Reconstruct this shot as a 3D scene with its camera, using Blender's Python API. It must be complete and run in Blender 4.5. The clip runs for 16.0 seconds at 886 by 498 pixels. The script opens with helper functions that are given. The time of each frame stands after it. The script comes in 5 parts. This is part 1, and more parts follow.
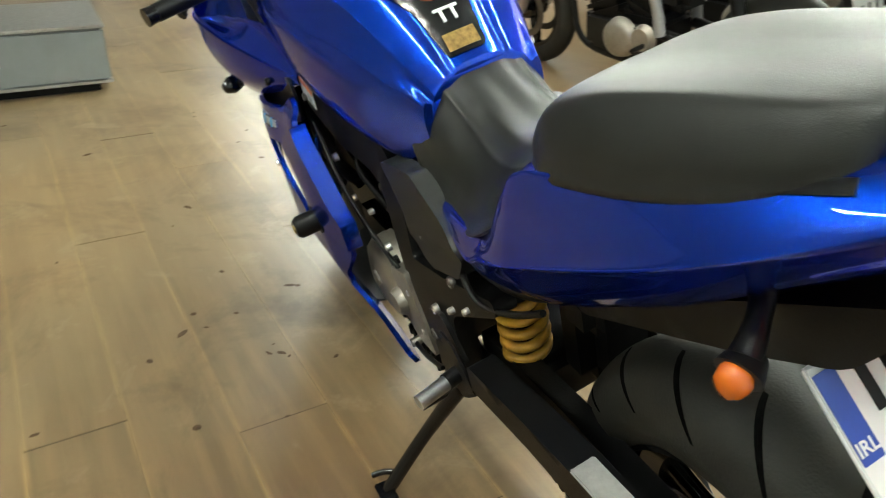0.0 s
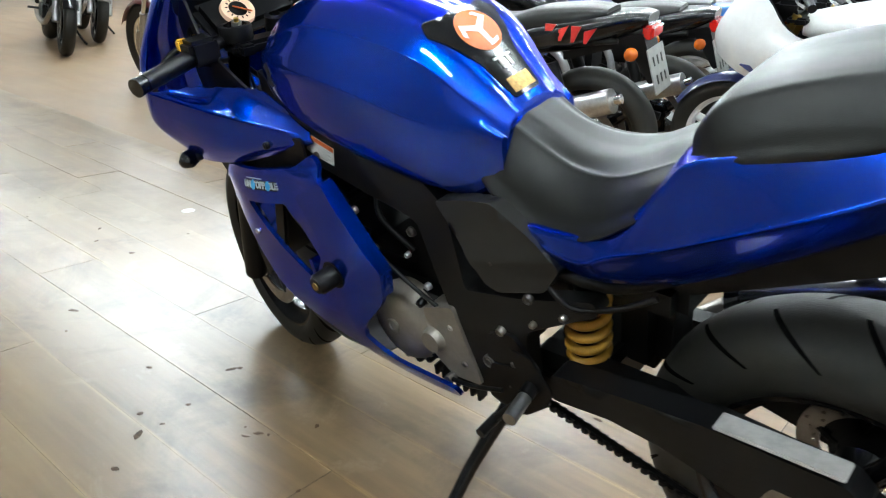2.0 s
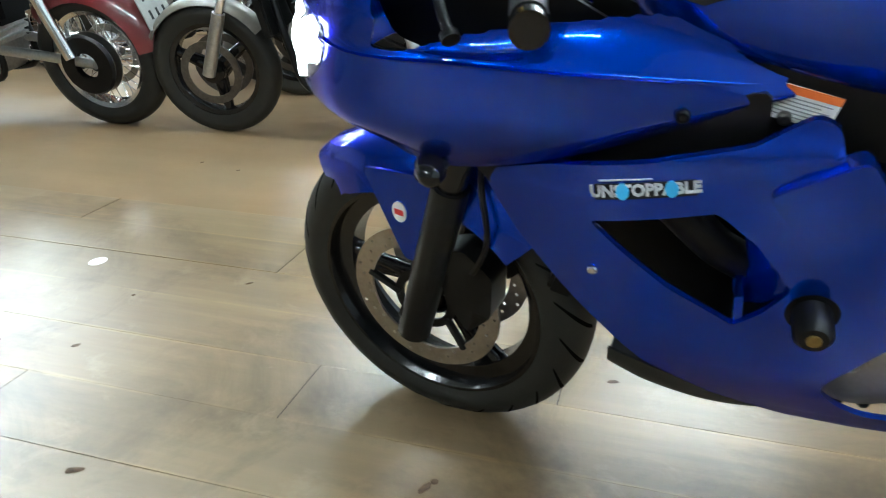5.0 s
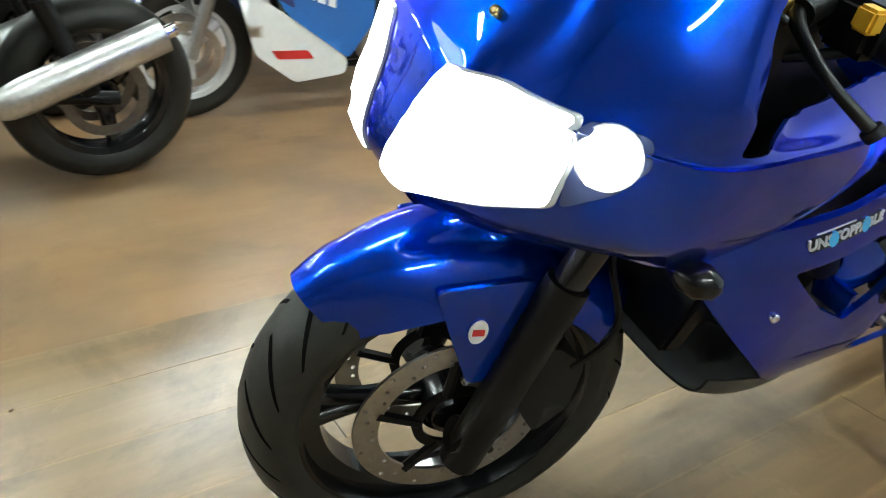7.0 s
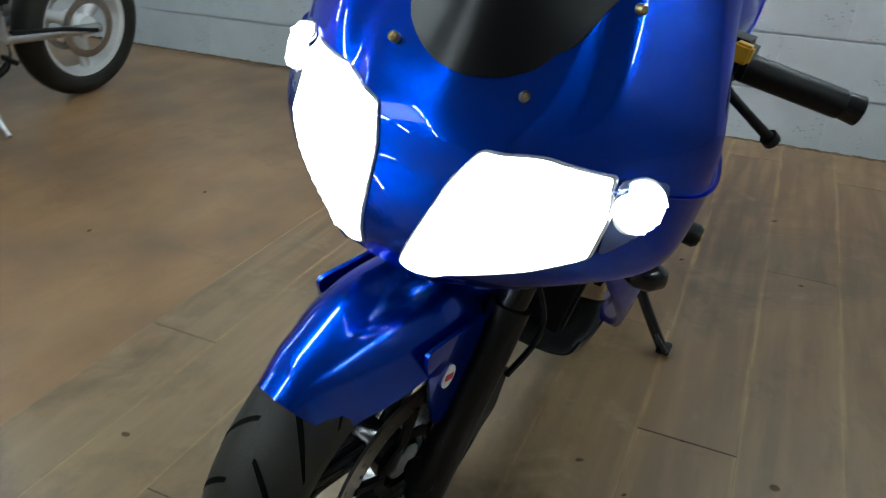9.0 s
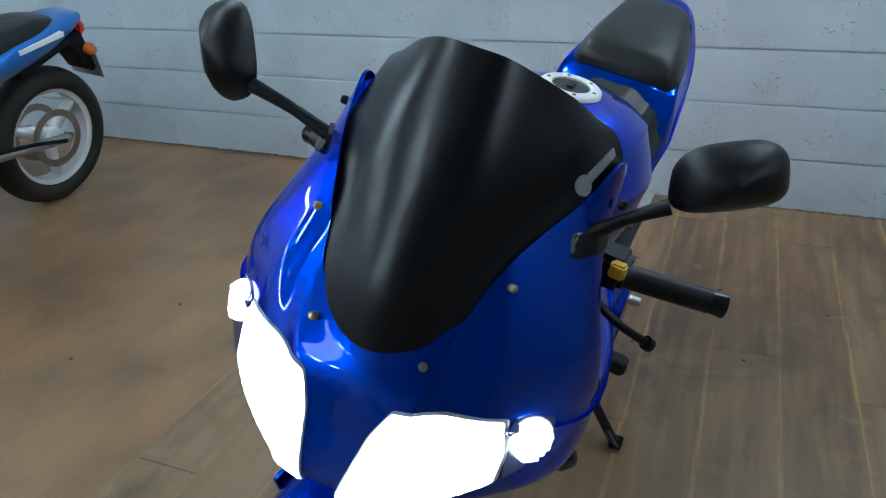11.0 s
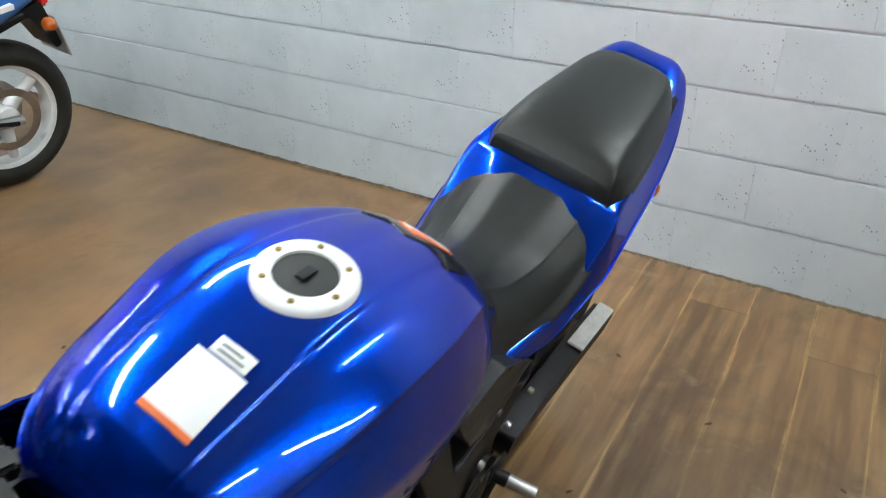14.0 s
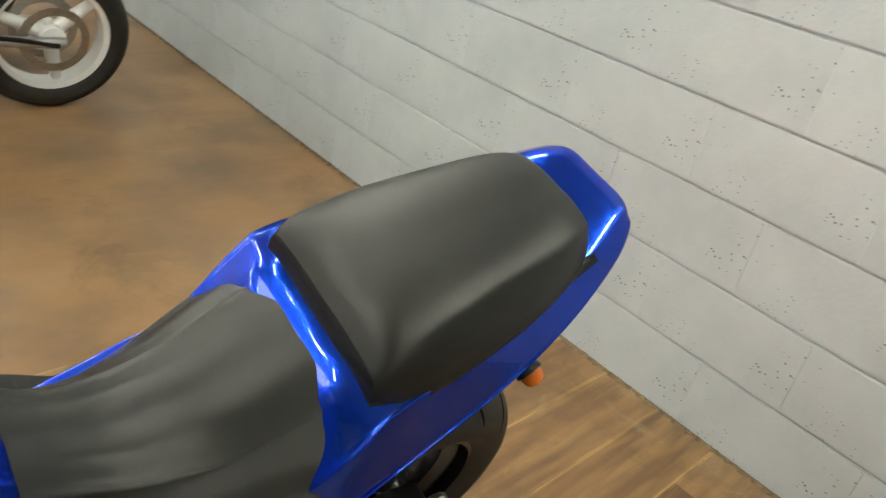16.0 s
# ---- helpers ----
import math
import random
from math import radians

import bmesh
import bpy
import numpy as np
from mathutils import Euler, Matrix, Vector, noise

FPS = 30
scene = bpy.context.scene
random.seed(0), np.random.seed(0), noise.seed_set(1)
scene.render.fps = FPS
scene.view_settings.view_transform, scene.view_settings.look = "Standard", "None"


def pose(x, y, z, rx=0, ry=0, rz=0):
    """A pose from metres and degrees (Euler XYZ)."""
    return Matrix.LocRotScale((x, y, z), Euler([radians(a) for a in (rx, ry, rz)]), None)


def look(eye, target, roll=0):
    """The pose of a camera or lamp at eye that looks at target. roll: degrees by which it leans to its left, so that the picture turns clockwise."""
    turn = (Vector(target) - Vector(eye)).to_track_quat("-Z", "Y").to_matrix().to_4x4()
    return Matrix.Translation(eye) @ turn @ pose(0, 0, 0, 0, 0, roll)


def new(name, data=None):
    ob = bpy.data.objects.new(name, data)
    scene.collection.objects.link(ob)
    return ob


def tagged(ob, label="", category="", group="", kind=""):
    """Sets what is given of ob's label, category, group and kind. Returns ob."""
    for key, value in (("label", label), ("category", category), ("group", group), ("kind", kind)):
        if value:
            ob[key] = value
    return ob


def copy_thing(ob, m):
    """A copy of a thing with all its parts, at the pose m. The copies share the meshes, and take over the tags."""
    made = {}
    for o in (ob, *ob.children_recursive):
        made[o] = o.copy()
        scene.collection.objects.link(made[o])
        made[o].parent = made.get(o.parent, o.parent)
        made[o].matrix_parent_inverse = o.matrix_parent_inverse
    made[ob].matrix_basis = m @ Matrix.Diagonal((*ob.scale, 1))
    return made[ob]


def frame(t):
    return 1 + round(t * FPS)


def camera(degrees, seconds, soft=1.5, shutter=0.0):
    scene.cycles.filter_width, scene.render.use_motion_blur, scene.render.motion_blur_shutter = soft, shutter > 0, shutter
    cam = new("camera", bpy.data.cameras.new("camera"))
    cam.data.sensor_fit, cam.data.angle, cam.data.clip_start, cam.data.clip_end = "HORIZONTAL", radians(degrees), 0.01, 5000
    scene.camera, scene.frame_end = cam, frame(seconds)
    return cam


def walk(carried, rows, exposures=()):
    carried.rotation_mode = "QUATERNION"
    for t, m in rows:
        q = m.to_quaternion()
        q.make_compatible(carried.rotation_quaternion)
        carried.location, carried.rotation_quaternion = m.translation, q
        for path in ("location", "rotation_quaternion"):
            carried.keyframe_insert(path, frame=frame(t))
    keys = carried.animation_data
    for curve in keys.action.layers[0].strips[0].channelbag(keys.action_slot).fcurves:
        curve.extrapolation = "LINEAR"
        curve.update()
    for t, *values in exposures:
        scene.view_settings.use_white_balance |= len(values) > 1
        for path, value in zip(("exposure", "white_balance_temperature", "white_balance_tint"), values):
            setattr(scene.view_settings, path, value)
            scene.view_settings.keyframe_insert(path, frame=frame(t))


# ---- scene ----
cam = camera(62.1, 16.0, soft=1.1, shutter=0.3)
PATH = [
    (0, (-0.898, 0.433, 1.114), (0.612, -0.427, 0.123), 2.4),
    (0.5, (-0.798, 0.594, 1.099), (0.493, -0.622, 0.175), 3.3),
    (1, (-0.8, 0.781, 1.087), (0.362, -0.626, 0.268), 4.2),
    (1.5, (-0.792, 0.872, 1.073), (0.439, -0.534, 0.361), 5.2),
    (2, (-0.698, 0.877, 1.034), (0.512, -0.539, 0.304), 3.5),
    (2.5, (-0.44, 0.854, 0.993), (0.737, -0.621, 0.331), -1.4),
    (3, (-0.271, 0.885, 0.941), (0.837, -0.649, 0.293), 0.2),
    (3.5, (-0.107, 0.957, 0.898), (0.871, -0.613, 0.139), 1.2),
    (4, (0.054, 0.968, 0.888), (0.809, -0.726, 0.141), 0.2),
    (4.5, (0.25, 0.921, 0.856), (0.842, -0.828, 0.088), 0.3),
    (5, (0.458, 0.867, 0.867), (1.043, -0.871, 0.068), -0.2),
    (5.2, (0.517, 0.856, 0.871), (1.059, -0.902, 0.085), 0.3),
    (7.5, (1.438, 0.397, 0.949), (0.212, -0.92, 0.076), 2.0),
    (8, (1.475, 0.336, 0.959), (0.087, -0.827, 0.11), 2.4),
    (8.5, (1.489, 0.261, 1.009), (0.04, -0.793, 0.119), 4.2),
    (9, (1.551, 0.175, 1.035), (-0.041, -0.597, 0.103), 1.3),
    (9.5, (1.571, 0.141, 1.094), (-0.126, -0.496, 0.249), -0.5),
    (10, (1.562, 0.157, 1.176), (-0.147, -0.51, 0.381), -3.4),
    (10.2, (1.552, 0.165, 1.212), (-0.157, -0.475, 0.394), -3.2),
    (12.3, (1.335, 0.395, 1.36), (-0.125, -0.570, 0.371), -3.0),
    (12.5, (1.261, 0.381, 1.362), (-0.216, -0.531, 0.369), -1.9),
    (13, (1.071, 0.368, 1.379), (-0.415, -0.513, 0.371), -1.5),
    (13.5, (0.936, 0.365, 1.388), (-0.543, -0.492, 0.35), -1.3),
    (14, (0.758, 0.393, 1.372), (-0.732, -0.537, 0.415), 0.2),
    (14.5, (0.559, 0.491, 1.383), (-0.895, -0.504, 0.436), 2.9),
    (15, (0.386, 0.52, 1.38), (-1.1, -0.44, 0.446), 4.4),
    (15.5, (0.182, 0.478, 1.382), (-1.268, -0.554, 0.47), 9.0),
    (16, (0.046, 0.461, 1.361), (-1.224, -0.744, 0.394), 12.1),
]
EXPOSURES = [(0, 1.0, 7200, 0), (.5, 1.1, 6200, 5), (1.5, 1.0, 6200, 6), (2.5, .75, 6200, 5), (3.7, .6, 6300, 2), (5.2, 1.0, 5900, 0), (7.3, .9, 6500, 1), (8.5, .2, 6400, 2), (9.5, -.2, 5450, 2), (10.2, -.25, 5300, 2), (12.3, .3, 5700, 3), (13.5, .75, 6250, 7), (14.5, .4, 7000, 8), (15, .45, 7800, 7), (16, .45, 7800, 7)]
walk(cam, [(t, look(eye, target, roll)) for t, eye, target, roll in PATH], EXPOSURES)

# ---- world and light ----
world = bpy.data.worlds.new("hall_air")
world.use_nodes = True
scene.world = world
world.node_tree.nodes["Background"].inputs[0].default_value = (0.75, 0.85, 1.0, 1)
world.node_tree.nodes["Background"].inputs[1].default_value = 0.01
from mathutils.geometry import delaunay_2d_cdt
from mathutils.bvhtree import BVHTree

# ---- materials ----


def mat(name, color, rough=0.5, metal=0.0, coat=0.0, var=0.0, scale=20.0, bump=0.0, bscale=200.0, color2=None, emit=0.0, spec=0.5,
        stretch=(1, 1, 1), coat_rough=0.05, rvar=0.0, trans=0.0):
    m = bpy.data.materials.new(name)
    m.use_nodes = True
    nt = m.node_tree
    b = nt.nodes["Principled BSDF"]
    b.inputs["Base Color"].default_value = (*color, 1)
    b.inputs["Roughness"].default_value = rough
    b.inputs["Metallic"].default_value = metal
    b.inputs["Coat Weight"].default_value = coat
    b.inputs["Coat Roughness"].default_value = coat_rough
    b.inputs["Specular IOR Level"].default_value = spec
    b.inputs["Transmission Weight"].default_value = trans
    if emit:
        b.inputs["Emission Color"].default_value = (*color, 1)
        b.inputs["Emission Strength"].default_value = emit
    tc = nt.nodes.new("ShaderNodeTexCoord")
    mp = nt.nodes.new("ShaderNodeMapping")
    mp.inputs["Scale"].default_value = stretch
    nt.links.new(tc.outputs["Object"], mp.inputs[0])
    if var or color2:
        n = nt.nodes.new("ShaderNodeTexNoise")
        n.inputs["Scale"].default_value = scale
        n.inputs["Detail"].default_value = 6
        n.inputs["Roughness"].default_value = 0.65
        nt.links.new(mp.outputs[0], n.inputs["Vector"])
        r = nt.nodes.new("ShaderNodeValToRGB")
        c2 = color2 or tuple(c * (1 - var) for c in color)
        r.color_ramp.elements[0].color = (*c2, 1)
        r.color_ramp.elements[1].color = (*color, 1)
        r.color_ramp.elements[0].position, r.color_ramp.elements[1].position = 0.35, 0.65
        nt.links.new(n.outputs["Fac"], r.inputs[0])
        nt.links.new(r.outputs[0], b.inputs["Base Color"])
        if rvar:
            mr = nt.nodes.new("ShaderNodeMapRange")
            mr.inputs["To Min"].default_value, mr.inputs["To Max"].default_value = rough - rvar, rough + rvar
            nt.links.new(n.outputs["Fac"], mr.inputs["Value"])
            nt.links.new(mr.outputs[0], b.inputs["Roughness"])
    if bump:
        n2 = nt.nodes.new("ShaderNodeTexNoise")
        n2.inputs["Scale"].default_value = bscale
        n2.inputs["Detail"].default_value = 4
        nt.links.new(mp.outputs[0], n2.inputs["Vector"])
        bp = nt.nodes.new("ShaderNodeBump")
        bp.inputs["Strength"].default_value = bump
        bp.inputs["Distance"].default_value = 0.002
        nt.links.new(n2.outputs["Fac"], bp.inputs["Height"])
        nt.links.new(bp.outputs[0], b.inputs["Normal"])
    return m


BLUE = mat("blue_paint", (0.0, 0.038, 0.43), rough=0.26, metal=0.82, spec=0.1, coat=0.8, coat_rough=0.012, var=0.15, scale=900)
BLUE.node_tree.nodes["Principled BSDF"].inputs["Specular Tint"].default_value = (0.02, 0.2, 1.0, 1)
BRASS = mat("dull_brass", (0.42, 0.30, 0.10), rough=0.4, metal=0.9, var=0.3, scale=90)
NAVY = mat("navy_paint", (0.012, 0.02, 0.12), rough=0.3, coat=1.0, var=0.1, scale=300)
SEAT = mat("seat_vinyl", (0.0125, 0.0128, 0.0115), rough=0.36, var=0.2, scale=40, bump=0.2, bscale=900, spec=0.36)
BLACK = mat("black_plastic", (0.004, 0.004, 0.0044), rough=0.40, spec=0.25, var=0.3, scale=30, bump=0.15, bscale=700)
GLOSS = mat("gloss_black", (0.004, 0.004, 0.0045), rough=0.22, coat=0.3, spec=0.35, var=0.2, scale=30)
FRAME = mat("black_frame_paint", (0.004, 0.004, 0.004), rough=0.42, spec=0.25, var=0.3, scale=60, bump=0.2, bscale=300)
DARK = mat("dark_engine", (0.004, 0.004, 0.004), rough=0.45, spec=0.22, var=0.4, scale=40)
RUBBER = mat("tyre_rubber", (0.017, 0.0165, 0.015), rough=0.52, spec=0.24, color2=(0.023, 0.021, 0.016), scale=18, bump=0.25, bscale=300)
GREY = mat("side_cover_grey", (0.020, 0.0205, 0.019), rough=0.42, spec=0.32, var=0.15, scale=60, bump=0.15, bscale=900)
CASE = mat("engine_case", (0.30, 0.27, 0.23), rough=0.45, metal=0.6, var=0.15, scale=50, bump=0.1, bscale=500)
ALU = mat("aluminium", (0.55, 0.55, 0.54), rough=0.38, metal=1.0, var=0.2, scale=60, bump=0.1, bscale=300)
CHROME = mat("chrome", (0.8, 0.8, 0.8), rough=0.12, metal=1.0)
STEEL = mat("disc_steel", (0.45, 0.42, 0.38), rough=0.35, metal=1.0, var=0.2, scale=60)
WORN_DISC = mat("worn_disc", (0.16, 0.15, 0.14), rough=0.45, metal=1.0, var=0.3, scale=60)
PALE_GOLD = mat("pale_gold_screw", (0.62, 0.50, 0.24), rough=0.3, metal=1.0)
GOLD = mat("gold_anodised", (0.75, 0.5, 0.12), rough=0.3, metal=1.0)
YELLOW = mat("yellow_plastic", (0.75, 0.42, 0.03), rough=0.4)
SPRING = mat("yellow_spring", (0.55, 0.28, 0.03), rough=0.45, var=0.3, scale=60)
AMBER = mat("amber_lens", (0.50, 0.10, 0.004), rough=0.25, coat=0.6)
RED = mat("red_lens", (0.55, 0.015, 0.01), rough=0.2, coat=0.6)
WHITE = mat("white_paint", (0.75, 0.75, 0.73), rough=0.35, coat=0.6, var=0.06, scale=30)
PAPER = mat("white_sticker", (0.82, 0.82, 0.80), rough=0.5)
ORANGE = mat("orange_print", (0.75, 0.16, 0.03), rough=0.45)
CYAN = mat("cyan_print", (0.05, 0.35, 0.65), rough=0.45)
REDP = mat("red_paint", (0.55, 0.02, 0.02), rough=0.35, coat=0.5)
MAROON = mat("maroon_paint", (0.12, 0.007, 0.009), rough=0.3, coat=1.0, var=0.1, scale=200)
PLATEB = mat("plate_blue", (0.02, 0.06, 0.35), rough=0.4)
SILVER = mat("silver_paint", (0.42, 0.42, 0.42), rough=0.35, metal=0.6, coat=0.6, var=0.1, scale=200)
GSXB = mat("light_blue_paint", (0.01, 0.12, 0.42), rough=0.3, coat=0.8, var=0.1, scale=100)
SCREEN = mat("dark_screen", (0.003, 0.003, 0.0035), rough=0.30, spec=0.30, coat=0.0, coat_rough=0.3, var=0.2, scale=8)
CLEAR = mat("headlight_lit", (0.93, 0.96, 1.0), rough=0.1, emit=9.0)
COVER = mat("clear_cover_over_blue", (0.05, 0.07, 0.17), rough=0.12, metal=0.4, coat=0.9)
LENS = mat("clear_lens", (0.55, 0.56, 0.58), rough=0.12, metal=0.5, coat=0.8)
DIAL = mat("dial_face", (0.85, 0.55, 0.38), rough=0.4, emit=0.18)
OLDPLATE = mat("grey_number_plate", (0.36, 0.36, 0.34), rough=0.5, var=0.2, scale=20)
GREENL = mat("green_indicator_light", (0.02, 0.8, 0.3), rough=0.4, emit=2.0)
CARBON = mat("carbon_sleeve", (0.02, 0.022, 0.024), rough=0.25, coat=0.8, var=0.4, scale=150)
BROWN = mat("rust_red_steel", (0.30, 0.07, 0.025), rough=0.55, var=0.3, scale=15)

# ---- mesh tools ----


def part(name, bm, material, parent=None, label="", smooth=50):
    """One mesh object from a bmesh, under a thing or a part."""
    bmesh.ops.recalc_face_normals(bm, faces=bm.faces)
    lim = radians(smooth)
    for f in bm.faces:
        f.smooth = smooth > 0
    for e in bm.edges:
        if len(e.link_faces) == 2 and e.calc_face_angle(0) > lim:
            e.smooth = False
    me = bpy.data.meshes.new(name)
    bm.to_mesh(me)
    bm.free()
    me.materials.append(material)
    ob = new(name, me)
    if parent:
        ob.parent = parent
    if label:
        tagged(ob, label)
    return ob


def cr(p, t):
    """Catmull-Rom through the rows of p at parameter t (0 .. len-1)."""
    n = len(p)
    i = min(int(t), n - 2)
    f = t - i
    a, b, c, d = p[max(i - 1, 0)], p[i], p[i + 1], p[min(i + 2, n - 1)]
    return 0.5 * ((2 * b) + (c - a) * f + (2 * a - 5 * b + 4 * c - d) * f * f + (3 * b - a - 3 * c + d) * f ** 3)


def net_at(net, u, v):
    """A point of the smooth surface through a net of control points: v along the rows, u along the columns."""
    rows = np.array([cr(r, u) for r in net])
    return cr(rows, v)


def fine(rows, nu, nv):
    net = [np.array(r, float) for r in rows]
    us, vs = np.linspace(0, len(net[0]) - 1, nu), np.linspace(0, len(net) - 1, nv)
    return np.array([[net_at(net, u, v) for u in us] for v in vs])


def skin(bm, g, close_u=False, caps=False, thick=0.0):
    """Faces over a grid of points; thick gives the sheet a second side."""
    nv, nu = len(g), len(g[0])
    vs = [[bm.verts.new(p) for p in row] for row in g]
    m = nu if close_u else nu - 1
    fs = [bm.faces.new((vs[j][i], vs[j][(i + 1) % nu], vs[j + 1][(i + 1) % nu], vs[j + 1][i])) for j in range(nv - 1) for i in range(m)]
    if caps:
        bm.faces.new(vs[0])
        bm.faces.new(vs[-1])
    if thick:
        thicken(bm, abs(thick))
    return bm


def thicken(bm, depth):
    """Gives an open sheet a second side, depth metres along its normals."""
    bm.normal_update()
    ext = bmesh.ops.extrude_face_region(bm, geom=bm.faces[:])
    for g in ext["geom"]:
        if isinstance(g, bmesh.types.BMVert):
            n = g.normal if g.normal.length > .5 else Vector((0, 0, 1))
            g.co -= n * depth
    return bm


def mirror(bm):
    """Adds the mirror image over y = 0."""
    r = bmesh.ops.duplicate(bm, geom=bm.verts[:] + bm.edges[:] + bm.faces[:])
    vs = [v for v in r["geom"] if isinstance(v, bmesh.types.BMVert)]
    for v in vs:
        v.co.y = -v.co.y
    bmesh.ops.reverse_faces(bm, faces=[f for f in r["geom"] if isinstance(f, bmesh.types.BMFace)])
    bmesh.ops.remove_doubles(bm, verts=bm.verts, dist=0.0004)
    return bm


def body(stations, nv=40, nu=26):
    """A closed body along x from stations (x, then half-section (y, z) pairs from the bottom to the top), the same on both sides."""
    rows = []
    for s in stations:
        x, q = s[0], s[1:]
        half = [(x, q[i], q[i + 1]) for i in range(0, len(q), 2)]
        rows.append([(x, 0, q[1])] + half + [(x, 0, q[-1])] if q[0] > 0 else half)
    g = fine(rows, nu, nv)
    full = []
    for row in g:
        full.append([tuple(p) for p in row] + [(p[0], -p[1], p[2]) for p in row[-2:0:-1]])
    return skin(bmesh.new(), full, close_u=True, caps=True)


def inside(p, poly):
    c, n = False, len(poly)
    for i in range(n):
        a, b = poly[i], poly[i - 1]
        if (a[1] > p[1]) != (b[1] > p[1]) and p[0] < (b[0] - a[0]) * (p[1] - a[1]) / (b[1] - a[1]) + a[0]:
            c = not c
    return c


def rounded(poly, r=0.012, n=3):
    """The outline with its corners rounded."""
    out, m = [], len(poly)
    for i in range(m):
        p, a, b = Vector(poly[i]), Vector(poly[i - 1]), Vector(poly[(i + 1) % m])
        ra = min(r, (a - p).length * 0.45, (b - p).length * 0.45)
        s, e = p + (a - p).normalized() * ra, p + (b - p).normalized() * ra
        for k in range(n + 1):
            f = k / n
            out.append(tuple(s * (1 - f) ** 2 + p * 2 * f * (1 - f) + e * f * f))
    return out


def plate(outline, depth, at=lambda a, b: 0.0, holes=(), thick=0.01, step=0.03, axis="y", bev=0.0, sign=1):
    """A plate cut to an outline in (x, z), its outer side at y = depth + at(x, z), thick metres deep, with holes through it."""
    loops = [list(outline)] + [list(h) for h in holes]
    pts, edges = [], []
    for lp in loops:
        dense = []
        for i in range(len(lp)):
            a, b = Vector(lp[i]), Vector(lp[(i + 1) % len(lp)])
            k = max(1, int((b - a).length / step))
            dense += [tuple(a.lerp(b, j / k)) for j in range(k)]
        s = len(pts)
        pts += dense
        edges += [(s + i, s + (i + 1) % len(dense)) for i in range(len(dense))]
    xs, zs = [p[0] for p in outline], [p[1] for p in outline]
    x = min(xs) + step / 2
    while x < max(xs):
        z = min(zs) + step / 2
        while z < max(zs):
            if inside((x, z), outline) and not any(inside((x, z), h) for h in holes):
                pts.append((x, z))
            z += step
        x += step
    r = delaunay_2d_cdt([Vector(p) for p in pts], edges, [], 0, 1e-5)
    bm = bmesh.new()
    vs = [bm.verts.new((p.x, depth + at(p.x, p.y), p.y)) for p in r[0]]
    for f in r[2]:
        c = (sum(r[0][i].x for i in f) / len(f), sum(r[0][i].y for i in f) / len(f))
        if inside(c, outline) and not any(inside(c, h) for h in holes):
            bm.faces.new([vs[i] for i in f])
    bmesh.ops.delete(bm, geom=[v for v in bm.verts if not v.link_faces], context="VERTS")
    fs = bm.faces[:]
    ext = bmesh.ops.extrude_face_region(bm, geom=fs)
    for v in [g for g in ext["geom"] if isinstance(g, bmesh.types.BMVert)]:
        v.co.y -= thick * sign
    bmesh.ops.delete(bm, geom=[], context="FACES")
    if bev:
        bm.normal_update()
        es = [e for e in bm.edges if len(e.link_faces) == 2 and e.calc_face_angle(0) > 0.9]
        bmesh.ops.bevel(bm, geom=es, offset=bev, segments=2, affect="EDGES", clamp_overlap=True)
    return bm


def spin(profile, center, axis="y", n=40):
    """A turned body: profile of (radius, offset along the axis)."""
    bm = bmesh.new()
    g = []
    for k in range(n):
        a = 2 * math.pi * k / n
        row = []
        for r, o in profile:
            c, s = r * math.cos(a), r * math.sin(a)
            row.append({"y": (c, o, s), "z": (c, s, o), "x": (o, c, s)}[axis])
        g.append(row)
    vs = [[bm.verts.new(Vector(p) + Vector(center)) for p in row] for row in g]
    m = len(profile)
    for k in range(n):
        for i in range(m - 1):
            bm.faces.new((vs[k][i], vs[k][i + 1], vs[(k + 1) % n][i + 1], vs[(k + 1) % n][i]))
    bmesh.ops.remove_doubles(bm, verts=bm.verts, dist=1e-5)
    return bm


def tube(points, radius, n=12, bm=None, closed=False):
    """A round bar along a smooth line; radius may be a list."""
    p = np.array(points, float)
    k = max(2, (len(p) - 1) * 6 + 1) if len(p) > 2 else 2
    ts = np.linspace(0, len(p) - 1, k)
    line = [cr(p, t) for t in ts] if len(p) > 2 else [p[0], p[1]]
    rad = np.interp(ts, range(len(p)), radius) if isinstance(radius, (list, tuple)) else [radius] * k
    bm = bm or bmesh.new()
    rings, up = [], Vector((0.13, 0.2, 0.97))
    for i, c in enumerate(line):
        d = Vector(line[min(i + 1, k - 1)] - line[max(i - 1, 0)]).normalized()
        a = d.cross(up).normalized()
        b = d.cross(a)
        rings.append([Vector(c) + (a * math.cos(q) + b * math.sin(q)) * rad[i] for q in np.linspace(0, 2 * math.pi, n, endpoint=False)])
    return skin(bm, rings, close_u=True, caps=True)


def box(x0, x1, y0, y1, z0, z1, bev=0.003, bm=None):
    bm2 = bmesh.new()
    bmesh.ops.create_cube(bm2, size=1)
    for v in bm2.verts:
        v.co = ((x0 + x1) / 2 + v.co.x * (x1 - x0), (y0 + y1) / 2 + v.co.y * (y1 - y0), (z0 + z1) / 2 + v.co.z * (z1 - z0))
    if bev:
        bmesh.ops.bevel(bm2, geom=bm2.edges[:], offset=bev, segments=2, affect="EDGES", clamp_overlap=True)
    return bm2


def shift(bm, m):
    bmesh.ops.transform(bm, matrix=m, verts=bm.verts)
    return bm


def thing(name, label, category, m=Matrix(), group="", kind=""):
    ob = new(name)
    ob.empty_display_size = 0.1
    ob.matrix_basis = m
    return tagged(ob, label, category, group, kind)


